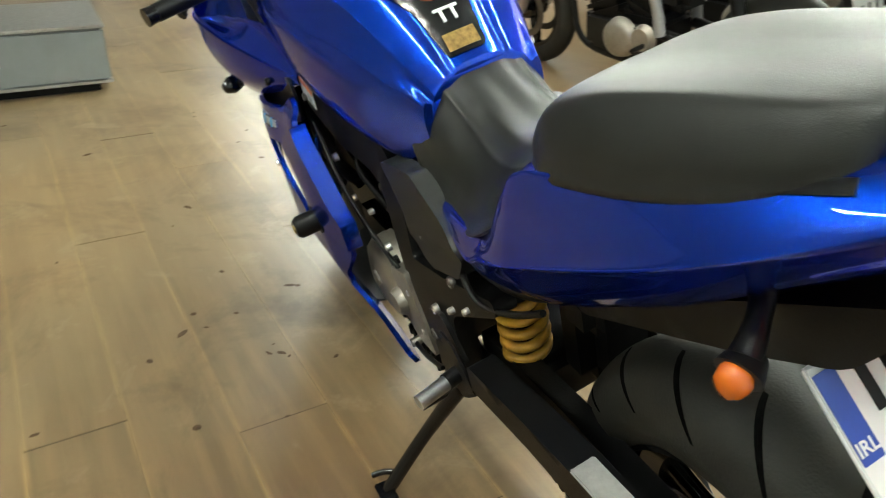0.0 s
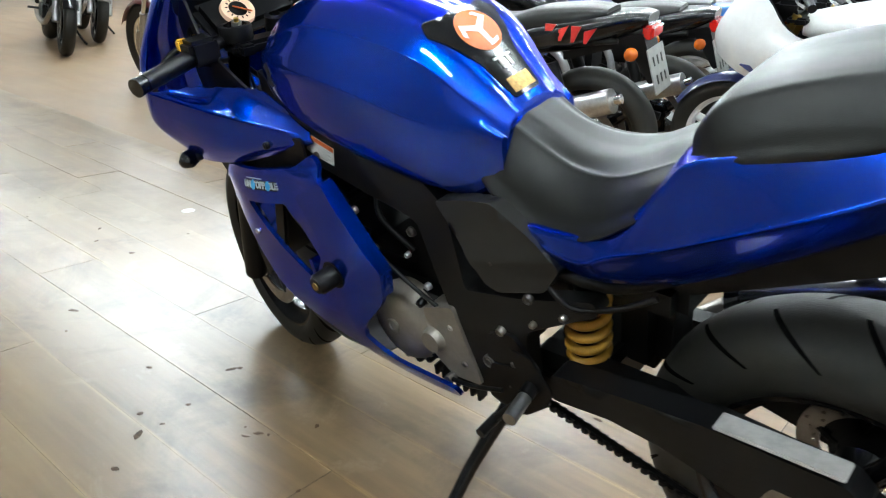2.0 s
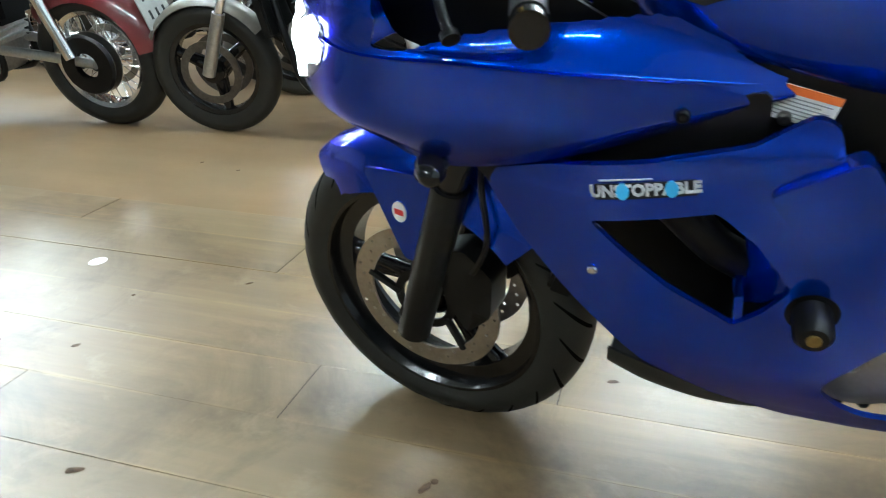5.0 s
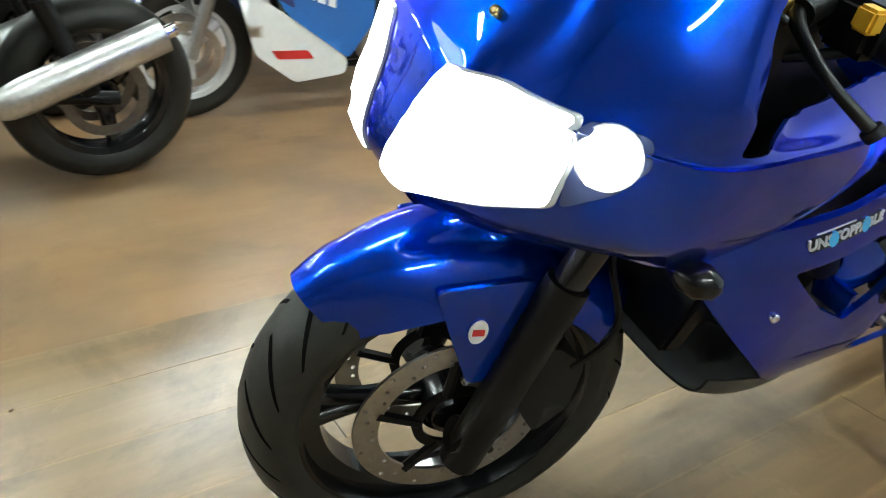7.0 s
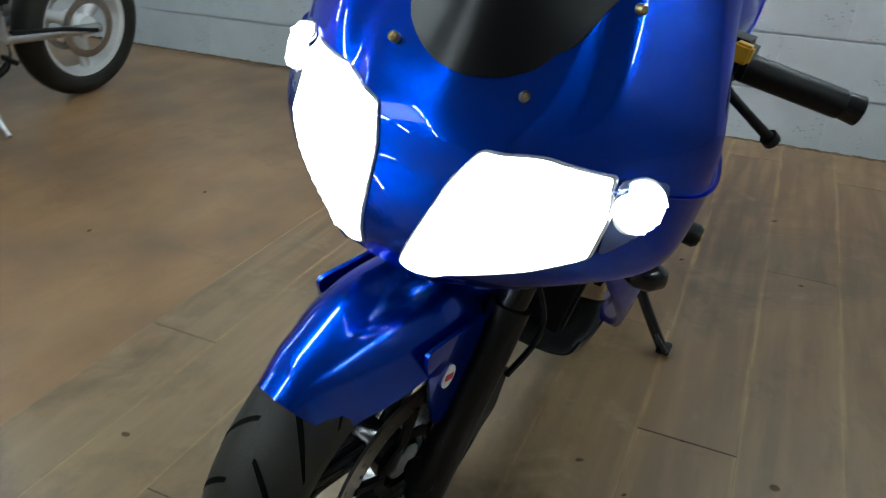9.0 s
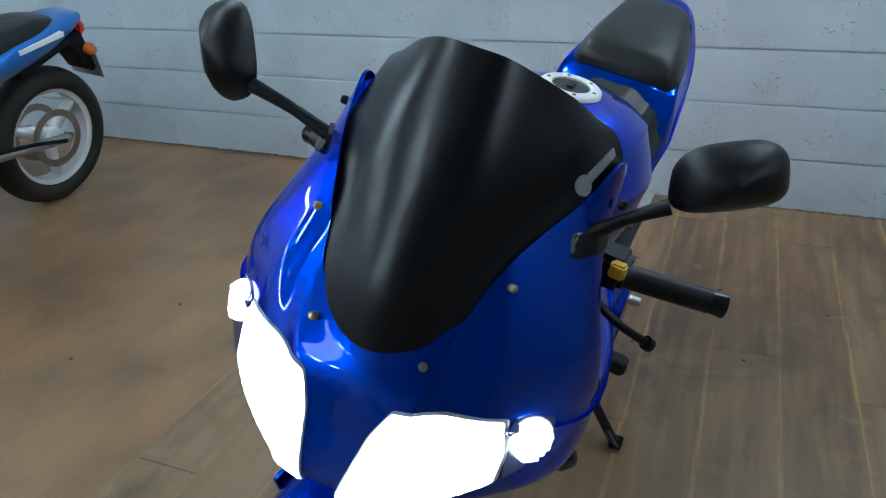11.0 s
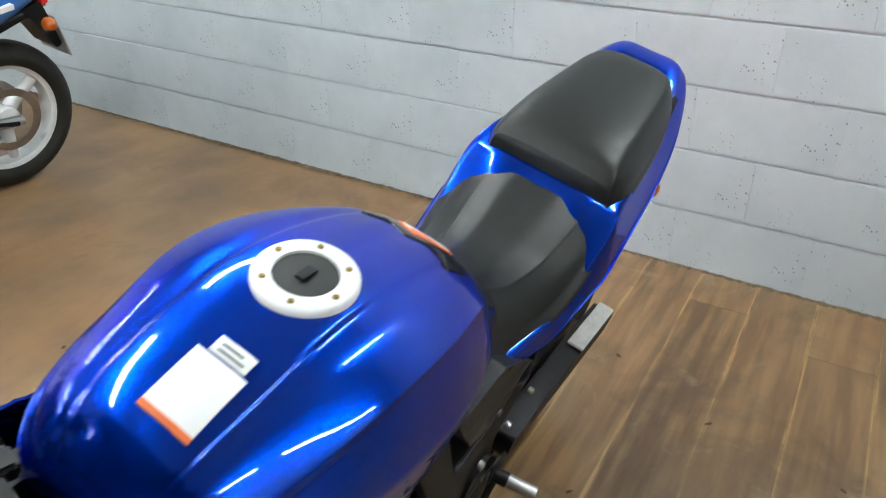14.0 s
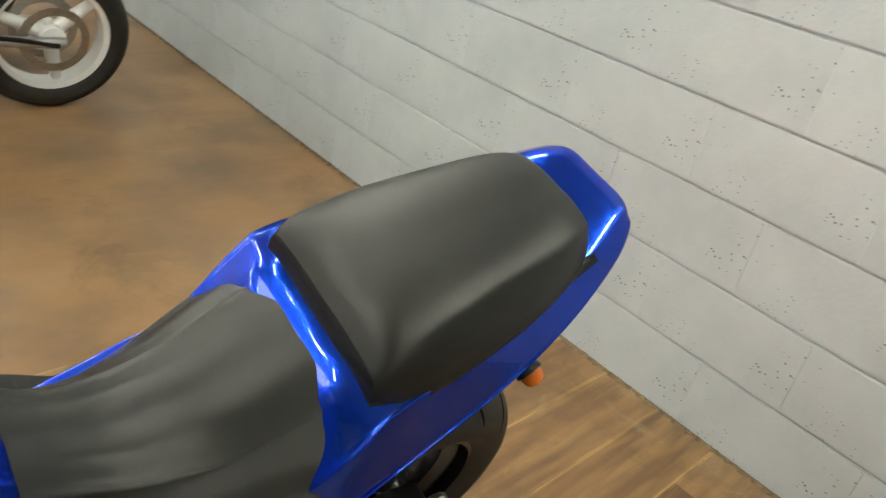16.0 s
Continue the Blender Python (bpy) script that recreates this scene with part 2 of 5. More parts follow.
def flat(outline, holes=(), step=0.02):
    """Triangles of an outline in the plane: points and faces."""
    bm = plate(outline, 0, holes=holes, thick=0.0, step=step)
    bmesh.ops.remove_doubles(bm, verts=bm.verts, dist=1e-6)
    return bm


def decal(name, target, frame_m, outline, material, lift=0.0015, parent=None, label="", step=0.012, dome=0.0, holes=(), bm=None, straight=False):
    """A thin sheet laid on another part. The outline lies in the frame's x, y; the frame's z points out of the surface."""
    tree = BVHTree.FromPolygons([v.co for v in target.data.vertices], [p.vertices for p in target.data.polygons])
    if bm is None:
        pts = [Vector(p) for p in outline]
        n0 = len(pts)
        dense, edges = [], []
        for lp in [pts] + [[Vector(p) for p in h] for h in holes]:
            s0, d = len(dense), []
            for i in range(len(lp)):
                a, b = lp[i], lp[(i + 1) % len(lp)]
                k = max(1, int((b - a).length / step))
                d += [a.lerp(b, j / k) for j in range(k)]
            dense += d
            edges += [(s0 + i, s0 + (i + 1) % len(d)) for i in range(len(d))]
        x = min(p.x for p in pts) + step / 2
        while x < max(p.x for p in pts):
            y = min(p.y for p in pts) + step / 2
            while y < max(p.y for p in pts):
                if inside((x, y), outline) and not any(inside((x, y), h) for h in holes):
                    dense.append(Vector((x, y)))
                y += step
            x += step
        r = delaunay_2d_cdt(dense, edges, [], 0, 1e-6)
        bm = bmesh.new()
        vs = [bm.verts.new((p.x, p.y, 0)) for p in r[0]]
        for f in r[2]:
            c = (sum(r[0][i].x for i in f) / len(f), sum(r[0][i].y for i in f) / len(f))
            if inside(c, outline) and not any(inside(c, h) for h in holes):
                bm.faces.new([vs[i] for i in f])
        bmesh.ops.delete(bm, geom=[v for v in bm.verts if not v.link_faces], context="VERTS")
    d = -(frame_m.to_3x3() @ Vector((0, 0, 1)))
    rim = {v for e in bm.edges if len(e.link_faces) == 1 for v in e.verts}
    last = None
    for v in bm.verts:
        o = frame_m @ Vector((v.co.x, v.co.y, 0)) - d * 0.12
        hit, nrm, _, _ = tree.ray_cast(o, d, 0.6)
        if hit is None:
            hit, nrm, _, _ = tree.find_nearest(o + d * 0.12)
        if straight:
            nrm = -d
        elif nrm.dot(d) > 0:
            nrm = -nrm
        v.co = hit + nrm * (lift if v in rim else lift + dome)
    ext = bmesh.ops.extrude_face_region(bm, geom=bm.faces[:])
    for g in ext["geom"]:
        if isinstance(g, bmesh.types.BMVert):
            g.co += d * (lift + 0.0006)
    return part(name, bm, material, parent, label, 60)


def lettering(s, size, bold=0.0):
    """The outlines of a word in the built-in font as a flat mesh, its middle at the origin."""
    c = bpy.data.curves.new("word", "FONT")
    c.body, c.size, c.align_x, c.align_y, c.resolution_u, c.offset = s, size, "CENTER", "CENTER", 2, bold
    ob = bpy.data.objects.new("word", c)
    scene.collection.objects.link(ob)
    bpy.context.view_layer.update()
    me = ob.to_mesh()
    bm = bmesh.new()
    bm.from_mesh(me)
    ob.to_mesh_clear()
    bpy.data.objects.remove(ob)
    bpy.data.curves.remove(c)
    return bm


def facing(place, out, up=(0, 0, 1)):
    """A frame at place whose z points out and whose y points up."""
    z = Vector(out).normalized()
    x = Vector(up).cross(z).normalized()
    y = z.cross(x)
    return Matrix((x, y, z)).transposed().to_4x4() if place is None else Matrix.Translation(place) @ Matrix((x, y, z)).transposed().to_4x4()


def disk2(r, n=24, cx=0.0, cy=0.0, k=1.0):
    return [(cx + r * math.cos(a), cy + r * k * math.sin(a)) for a in np.linspace(0, 2 * math.pi, n, endpoint=False)]


def screw(name, place, out, parent, material=None, r=0.006, h=0.004, label=""):
    bm = spin([(0, h), (r * .45, h), (r * .5, h * .5), (r * .62, h * .6), (r * .7, h), (r * .9, h * .8), (r, 0), (r, -.004)], (0, 0, 0), "z", 16)
    return part(name, shift(bm, facing(place, out)), material or ALU, parent, label)

# ---- the hall ----
WX = -1.745


def floor_mat(name, a, b, c, rough, seams):
    """Worn walnut-look sheet or sealed concrete: long grain along x, blotches, scuffs."""
    m = mat(name, a, rough=rough, color2=b, scale=2.2, stretch=(0.5, 2.2, 1), rvar=0.05)
    nt = m.node_tree
    bs = nt.nodes["Principled BSDF"]
    bs.inputs["Specular IOR Level"].default_value = 0.6 if seams else 0.5
    old = bs.inputs["Base Color"].links[0].from_socket
    n = nt.nodes.new("ShaderNodeTexNoise")
    n.inputs["Scale"].default_value, n.inputs["Detail"].default_value = (9.0, 8) if seams else (2.6, 6)
    mp = nt.nodes.new("ShaderNodeMapping")
    mp.inputs["Scale"].default_value = (0.25, 2.5, 1) if seams else (1, 1, 1)
    tc = nt.nodes.new("ShaderNodeTexCoord")
    nt.links.new(tc.outputs["Object"], mp.inputs[0])
    nt.links.new(mp.outputs[0], n.inputs["Vector"])
    r = nt.nodes.new("ShaderNodeValToRGB")
    r.color_ramp.elements[0].position, r.color_ramp.elements[1].position = 0.42, 0.68
    nt.links.new(n.outputs["Fac"], r.inputs[0])
    mx = nt.nodes.new("ShaderNodeMix")
    mx.data_type = "RGBA"
    nt.links.new(r.outputs[0], mx.inputs[0])
    nt.links.new(old, mx.inputs[6])
    mx.inputs[7].default_value = (*c, 1)
    nt.links.new(mx.outputs[2], bs.inputs["Base Color"])
    bp = nt.nodes.new("ShaderNodeBump")
    bp.inputs["Strength"].default_value, bp.inputs["Distance"].default_value = 0.25, 0.002
    nt.links.new(n.outputs["Fac"], bp.inputs["Height"])
    nt.links.new(bp.outputs[0], bs.inputs["Normal"])
    return m


WOOD = floor_mat("walnut_board", (0.20, 0.108, 0.047), (0.105, 0.054, 0.021), (0.265, 0.160, 0.072), 0.30, True)
WOODFAR = floor_mat("walnut_board_far", (0.20, 0.108, 0.047), (0.105, 0.054, 0.021), (0.265, 0.160, 0.072), 0.30, True)
CONC = floor_mat("sealed_brown_concrete", (0.235, 0.130, 0.058), (0.275, 0.165, 0.080), (0.145, 0.088, 0.046), 0.38, False)
BLOCK = mat("painted_block", (0.50, 0.55, 0.58), rough=0.7, color2=(0.43, 0.48, 0.51), scale=3, bump=0.6, bscale=90)
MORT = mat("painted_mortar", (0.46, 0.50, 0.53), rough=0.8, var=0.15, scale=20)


def pits(m, colour):
    """Small blow holes and chips scattered over the painted blocks."""
    nt = m.node_tree
    bs = nt.nodes["Principled BSDF"]
    src = bs.inputs["Base Color"].links[0].from_socket
    tc = nt.nodes.new("ShaderNodeTexCoord")
    vo = nt.nodes.new("ShaderNodeTexVoronoi")
    vo.inputs["Scale"].default_value = 62.0
    nz = nt.nodes.new("ShaderNodeTexNoise")
    nz.inputs["Scale"].default_value, nz.inputs["Detail"].default_value = 5.0, 3
    nt.links.new(tc.outputs["Object"], vo.inputs["Vector"])
    nt.links.new(tc.outputs["Object"], nz.inputs["Vector"])
    mr = nt.nodes.new("ShaderNodeMapRange")
    mr.inputs["From Min"].default_value, mr.inputs["From Max"].default_value = 0.45, 0.72
    mr.inputs["To Min"].default_value, mr.inputs["To Max"].default_value = 0.0, 0.26
    nt.links.new(nz.outputs["Fac"], mr.inputs["Value"])
    lt = nt.nodes.new("ShaderNodeMath")
    lt.operation = "LESS_THAN"
    nt.links.new(vo.outputs["Distance"], lt.inputs[0])
    nt.links.new(mr.outputs[0], lt.inputs[1])
    mx = nt.nodes.new("ShaderNodeMix")
    mx.data_type = "RGBA"
    nt.links.new(lt.outputs[0], mx.inputs[0])
    nt.links.new(src, mx.inputs[6])
    mx.inputs[7].default_value = (*colour, 1)
    nt.links.new(mx.outputs[2], bs.inputs["Base Color"])


pits(BLOCK, (0.16, 0.17, 0.18))
PALE = mat("pale_wall", (0.75, 0.76, 0.76), rough=0.8, var=0.08, scale=2)
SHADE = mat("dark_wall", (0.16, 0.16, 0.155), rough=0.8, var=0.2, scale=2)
ROOF = mat("roof_sheet", (0.30, 0.31, 0.32), rough=0.7, var=0.1, scale=2)
TUBE = mat("fluorescent_tube", (0.93, 0.985, 1.0), emit=85.0)
WINDOW = mat("bright_rooflight", (0.92, 0.96, 1.0), emit=5.0)

floor_ob = part("floor", box(WX - 0.2, 14, -9.2, 4.2, -0.2, -0.005, 0), CONC)
tagged(floor_ob, "sealed brown concrete floor, stained and scuffed", "floor", kind="structure")
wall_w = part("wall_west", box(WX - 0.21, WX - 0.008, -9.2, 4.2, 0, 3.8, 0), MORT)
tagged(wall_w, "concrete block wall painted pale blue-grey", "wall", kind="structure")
for nm, b in (("wall_east", (14, 14.2, -9.4, 4.4)), ("wall_south", (WX - 0.2, 14, -9.4, -9.2)), ("wall_north", (WX - 0.2, 14, 4.2, 4.4))):
    tagged(part(nm, box(*b, 0, 3.8, 0), SHADE if nm == "wall_north" else PALE), "grey painted hall wall" if nm == "wall_north" else "plain white painted hall wall", "wall", kind="structure")
tagged(part("ceiling", box(WX - 0.2, 14.2, -9.4, 4.4, 3.8, 3.95, 0), ROOF), "pale sheet roof of the hall", "ceiling", kind="structure")


def tube_light(m):
    t = thing("ceiling_light", "twin fluorescent batten hanging under the roof", "ceiling light", m, "fluorescent battens")
    part("housing", box(-0.75, 0.75, -0.07, 0.07, 0.02, 0.08, 0.005), WHITE, t)
    for y in (-0.035, 0.035):
        part("tube", shift(spin([(0, -0.72), (0.013, -0.72), (0.013, 0.72), (0, 0.72)], (0, 0, 0), "x", 10), Matrix.Translation((0, y, 0))), TUBE, t)
    return t


first = tube_light(pose(1.2, -1.35, 2.9))
for x, y in ((-0.7, -1.35), (3.2, -1.35), (5.6, -2.2), (7.4, -2.2), (7.4, -4.6), (2.6, -4.6), (0.2, -4.6), (9.6, -4.6), (9.6, -2.2), (2.6, -7.2), (5.2, -7.2), (7.8, -7.2), (0.2, -7.2), (-0.85, 0.95), (0.5, 3.6), (2.4, 3.6)):
    copy_thing(first, pose(x, y, 2.9))

for ob in [o for o in scene.objects if o.name.startswith("ceiling_light")]:
    part("hanger", tube([(-0.5, 0, .07), (-0.5, 0, .92)], .006, 6), STEEL, ob)
    part("hanger", tube([(0.5, 0, .07), (0.5, 0, .92)], .006, 6), STEEL, ob)

sky = thing("rooflight", "bright translucent rooflight panel in the roof", "rooflight", Matrix.Translation((8.4, -4.7, 3.74)))
part("panel", box(-1.9, 1.9, -1.3, 1.3, .02, .05, 0), WINDOW, sky)
for k in range(4):
    part("glazing_bar", box(-1.92 + k * 1.27, -1.88 + k * 1.27, -1.3, 1.3, 0, .059, .004), WHITE, sky)
for y in (-1.32, 1.32):
    part("frame", box(-1.94, 1.94, y - .025, y + .025, 0, .059, .004), WHITE, sky)

# ---- the blue sports motorcycle ----
BIKE = Matrix.Translation((-0.63, -0.330, 0.003)) @ pose(0, 0, 0, 0, 0, -0.8) @ pose(0, 0, 0, -15.5, 0, 0)
bike = thing("motorcycle", "metallic blue faired sports motorcycle leaning on its side stand", "motorcycle", BIKE)


def P(name, bm, m, label="", parent=None, smooth=50):
    return part(name, bm, m, parent or bike, label, smooth)


# wheels
def tyre_profile(r, w, rim):
    pts = [(rim, -w * 0.36)]
    for k in range(15):
        a = math.pi * (k / 14)
        pts.append((r - w * 0.46 + w * 0.46 * math.sin(a) ** 0.9, -w / 2 * math.cos(a)))
    pts.append((rim, w * 0.36))
    return pts


def wheel(name, c, r, w, spokes, m_rim, steer=Matrix(), parent=None, grooves=26, disc_r=0.145, label=""):
    rim = 0.222
    e = new(name)
    e.parent = parent or bike
    if label:
        tagged(e, label)
    e.matrix_basis = steer @ Matrix.Translation(c)
    part("tyre", spin(tyre_profile(r, w, rim - 0.012), (0, 0, 0), "y", 72), RUBBER, e, "worn black rubber tyre", 80)
    hw = w * 0.36
    bm = spin([(rim, -hw - .006), (rim - .012, -hw - .006), (rim - 0.014, -hw + .02), (rim - 0.04, -hw * .45), (rim - 0.04, hw * .45), (rim - 0.014, hw - .02), (rim - .012, hw + .006), (rim, hw + .006)], (0, 0, 0), "y", 64)
    part("rim", bm, m_rim, e)
    for k in range(spokes):
        a = 2 * math.pi * k / spokes
        for d in (-0.12, 0.12):
            bm = tube([(0.035 * math.cos(a), 0, 0.035 * math.sin(a)), (0.12 * math.cos(a + d * .5), 0, 0.12 * math.sin(a + d * .5)), ((rim - .035) * math.cos(a + d), 0, (rim - .035) * math.sin(a + d))], [0.02, 0.014, 0.017], 8)
            part("spoke", bm, m_rim, e)
    part("hub", spin([(0, -.06), (.03, -.06), (.042, -.045), (.035, -.02), (.035, .02), (.042, .045), (.03, .06), (0, .06)], (0, 0, 0), "y", 32), m_rim, e)
    return e


def disc(e, r, y, m=STEEL):
    """A floating brake disc with rows of drilled holes, and its carrier."""
    ri = r - 0.036
    loop = [(r * math.cos(a), r * math.sin(a)) for a in np.linspace(0, 2 * math.pi, 64, endpoint=False)]
    inner = [(ri * math.cos(a), ri * math.sin(a)) for a in np.linspace(0, 2 * math.pi, 48, endpoint=False)]
    holes = []
    for k in range(40):
        a, q = 2 * math.pi * k / 40, ri + 0.008 + 0.010 * (k % 3)
        holes.append([(q * math.cos(a) + 0.0035 * math.cos(b), q * math.sin(a) + 0.0035 * math.sin(b)) for b in np.linspace(0, 2 * math.pi, 7, endpoint=False)])
    part("brake_disc", plate(loop, y, holes=[inner] + holes, thick=0.005, step=0.05), m, e, "drilled steel brake disc", 30)
    bm = spin([(0.06, y - .006), (0.045, y - .006), (0.045, y), (0.06, y)], (0, 0, 0), "y", 32)
    for k in range(5):
        a = 2 * math.pi * k / 5
        tube([(0.05 * math.cos(a), y - .003, 0.05 * math.sin(a)), ((ri + .006) * math.cos(a + .25), y - .003, (ri + .006) * math.sin(a + .25))], 0.008, 6, bm)
    part("disc_carrier", bm, DARK, e)


FA = Vector((1.474, 0, 0.288))
HEAD, AX = Vector((1.235, 0, 0.94)), Vector((-0.34, 0, 0.94)).normalized()
STEER = Matrix.Translation(HEAD) @ Matrix.Rotation(radians(-11), 4, AX) @ Matrix.Translation(-HEAD)
fw = wheel("front_wheel", FA, 0.290, 0.130, 3, GLOSS, STEER, label="gloss black three-spoke front wheel")
for y in (0.062, -0.062):
    disc(fw, 0.145, y)
RA = Vector((.042, 0, .332))
rw = wheel("rear_wheel", RA, 0.328, 0.182, 3, GLOSS, label="gloss black three-spoke rear wheel")
disc(rw, 0.11, -0.075)


BAR_STEER = Matrix.Translation(HEAD) @ Matrix.Rotation(radians(-5.5), 4, AX) @ Matrix.Translation(-HEAD)


def SB(bm):
    return shift(bm, BAR_STEER)


def S(bm):
    return shift(bm, STEER)


# front mudguard
def guard():
    g = []
    for a in np.linspace(radians(46), radians(140), 22):
        row = []
        for q in np.linspace(-1, 1, 15):
            r = 0.314 - 0.085 * abs(q) ** 3
            if math.degrees(a) < 56:
                r += 0.004
            ww = 0.094 * min(1.0, 0.60 + 0.40 * math.sin(min((a - radians(46)) * 2.6, math.pi / 2)))
            row.append((FA.x + r * math.cos(a), ww * q, FA.z + r * math.sin(a)))
        g.append(row)
    return skin(bmesh.new(), g, thick=0.004)


P("front_mudguard", S(guard()), BLUE, "glossy blue front mudguard")
for sg in (1, -1):
    leg = [(1.545, 0.555), (1.415, 0.56), (1.456, 0.395), (1.482, 0.395), (1.512, 0.47)]
    P("mudguard_stay", S(plate(rounded(leg, 0.015), sg * 0.094, thick=0.006, sign=sg)), BLUE)
    if sg > 0:
        o = [(1.482 + 0.013 * math.cos(a), 0.487 + 0.019 * math.sin(a)) for a in np.linspace(0, 6.283, 20, endpoint=False)]
        P("oval_sticker", S(plate(o, 0.0965, thick=0.002, step=.05)), PAPER, "white oval sticker with red print")
        P("sticker_print", S(plate([(1.474, .481), (1.490, .483), (1.490, .493), (1.474, .491)], 0.0975, thick=0.002, step=.05)), REDP)
# forks
for sg in (1, -1):
    y = sg * 0.103
    P("fork_slider", S(tube([(1.474, y, 0.25), (1.380, y, 0.56)], 0.029, 16)), BLACK, "dark fork slider")
    P("fork_foot", S(tube([(1.487, y * .93, 0.30), (1.452, y * .95, 0.285)], 0.026, 12)), BLACK)
    P("fork_tube", S(tube([(1.380, y, 0.56), (1.237, y, 0.93)], 0.022, 16)), GLOSS)
    P("fork_cap", S(tube([(1.2375, y, 0.925), (1.233, y, 0.942)], 0.021, 16)), CHROME)
    P("brake_caliper", S(plate(rounded([(1.422, .43), (1.367, .45), (1.317, .41), (1.322, .33), (1.367, .285), (1.402, .34)], .012), sg * .105, thick=.055, bev=.006, sign=sg)), DARK, "black brake caliper")
P("yoke", S(box(1.205, 1.265, -.13, .13, .885, .91, .008)), BLACK, "black top yoke")
P("lower_yoke", S(box(1.27, 1.34, -.13, .13, .70, .735, .01)), DARK)
# clip-on bars
for sg in (1, -1):
    a, b = Vector((1.258, sg * .135, .918)), Vector((1.189, sg * .332, .904))
    P("handlebar", SB(tube([(1.255, sg * .10, .915), a, b], .0125)), BLACK)
    g0 = a.lerp(b, .42)
    P("grip", SB(tube([g0, b], .0175, 16)), BLACK, "black rubber grip")
    P("bar_end", SB(tube([b, b + (b - a).normalized() * .022], [.016, .018], 16)), GLOSS)
    P("switch_block", SB(box(g0.x - .025, g0.x + .03, min(sg * .165, sg * .225), max(sg * .165, sg * .225), .895, .945, .008)), BLACK)
    P("switch_button", SB(box(g0.x + .022, g0.x + .040, sg * .215 - .011, sg * .215 + .011, .922, .944, .003)), YELLOW if sg > 0 else BLACK, "yellow switch button" if sg > 0 else "")
    P("lever_bracket", SB(tube([(1.262, sg * .165, .93), (1.296, sg * .175, .922)], .014)), DARK)
    P("lever", SB(tube([(1.296, sg * .17, .922), (1.315, sg * .20, .915), (1.315, sg * .245, .893), (1.288, sg * .284, .866)], [.009, .0065, .0055, .006])), BLACK, "black lever")
    P("lever_adjuster", SB(tube([(1.292, sg * .158, .928), (1.318, sg * .162, .922)], [.009, .011], 14)), GOLD)
    P("lever_tip", SB(tube([(1.289, sg * .283, .867), (1.284, sg * .289, .862)], .010)), BLACK)

# tank
def tank_section(x, zb, wb, zw, ww, zs, ws, zt, wi):
    """Half a section: foot, waist, creased shoulder, shallow scoop, ridge and flat crown."""
    return (x, wb, zb, ww, zw, ww * .965, zw + .040, ws + .007, zs - .012, ws, zs - .001, (ws + wi) / 2, zs + (zt - zs) * .58, wi + .009, zt - .009, wi, zt - .004, wi * .5, zt)


P("tank", shift(body([tank_section(*q) for q in (
    (.585, .76, .085, .80, .098, .850, .074, .872, .035),
    (0.640, 0.735, 0.108, 0.820, 0.120, 0.896, 0.093, 0.924, 0.040),
    (0.720, 0.740, 0.130, 0.845, 0.153, 0.958, 0.118, 0.990, 0.055),
    (0.840, 0.765, 0.148, 0.885, 0.180, 0.993, 0.141, 1.028, 0.062),
    (0.950, 0.785, 0.150, 0.900, 0.184, 0.999, 0.145, 1.036, 0.064),
    (1.050, 0.805, 0.138, 0.890, 0.166, 0.970, 0.131, 1.010, 0.062),
    (1.120, 0.822, 0.118, 0.878, 0.142, 0.945, 0.113, 0.981, 0.056),
    (1.155, 0.836, 0.098, 0.868, 0.118, 0.918, 0.095, 0.944, 0.048),
    (1.172, 0.845, 0.078, 0.864, 0.094, 0.898, 0.076, 0.910, 0.038))], 64, 72), Matrix.Translation((0, .007, 0))), BLUE, "glossy metallic blue fuel tank")
cap_m = Matrix.Translation((.925, .013, 1.036)) @ pose(0, 0, 0, 0, 3, 0)
P("filler_ring", shift(spin([(.034, 0), (.034, .007), (.051, .007), (.055, .003), (.055, -.006)], (0, 0, 0), "z", 48), cap_m), PAPER, "white filler ring sticker")
P("filler_cap", shift(spin([(0, .004), (.020, .005), (.033, .004), (.035, -.004)], (0, 0, 0), "z", 40), cap_m), GREY, "dark grey fuel cap")
for k in range(6):
    a = .4 + k * math.pi / 3
    screw("cap_screw", cap_m @ Vector((.043 * math.cos(a), .043 * math.sin(a), .0065)), (.05, 0, 1), bike, BRASS, .0036, .0022)
P("cap_flap", shift(box(-.012, .012, -.007, .007, .004, .0075, .002), cap_m), BLACK)
# rider seat and pillion seat
def seat_section(x, wf, zf, wc, zc, zt):
    """Half a section: foot, straight flank, piped crease, slightly domed top."""
    side = [(wf + (wc - wf) * k + .010 * math.sin(k * math.pi), zf + (zc - zf) * k + .004 * math.sin(k * math.pi)) for k in (0, .33, .66, .93)]
    return (x,) + tuple(v for p in side for v in p) + (wc, zc + .001, wc - .010, zc + .003, wc * .5, zt)


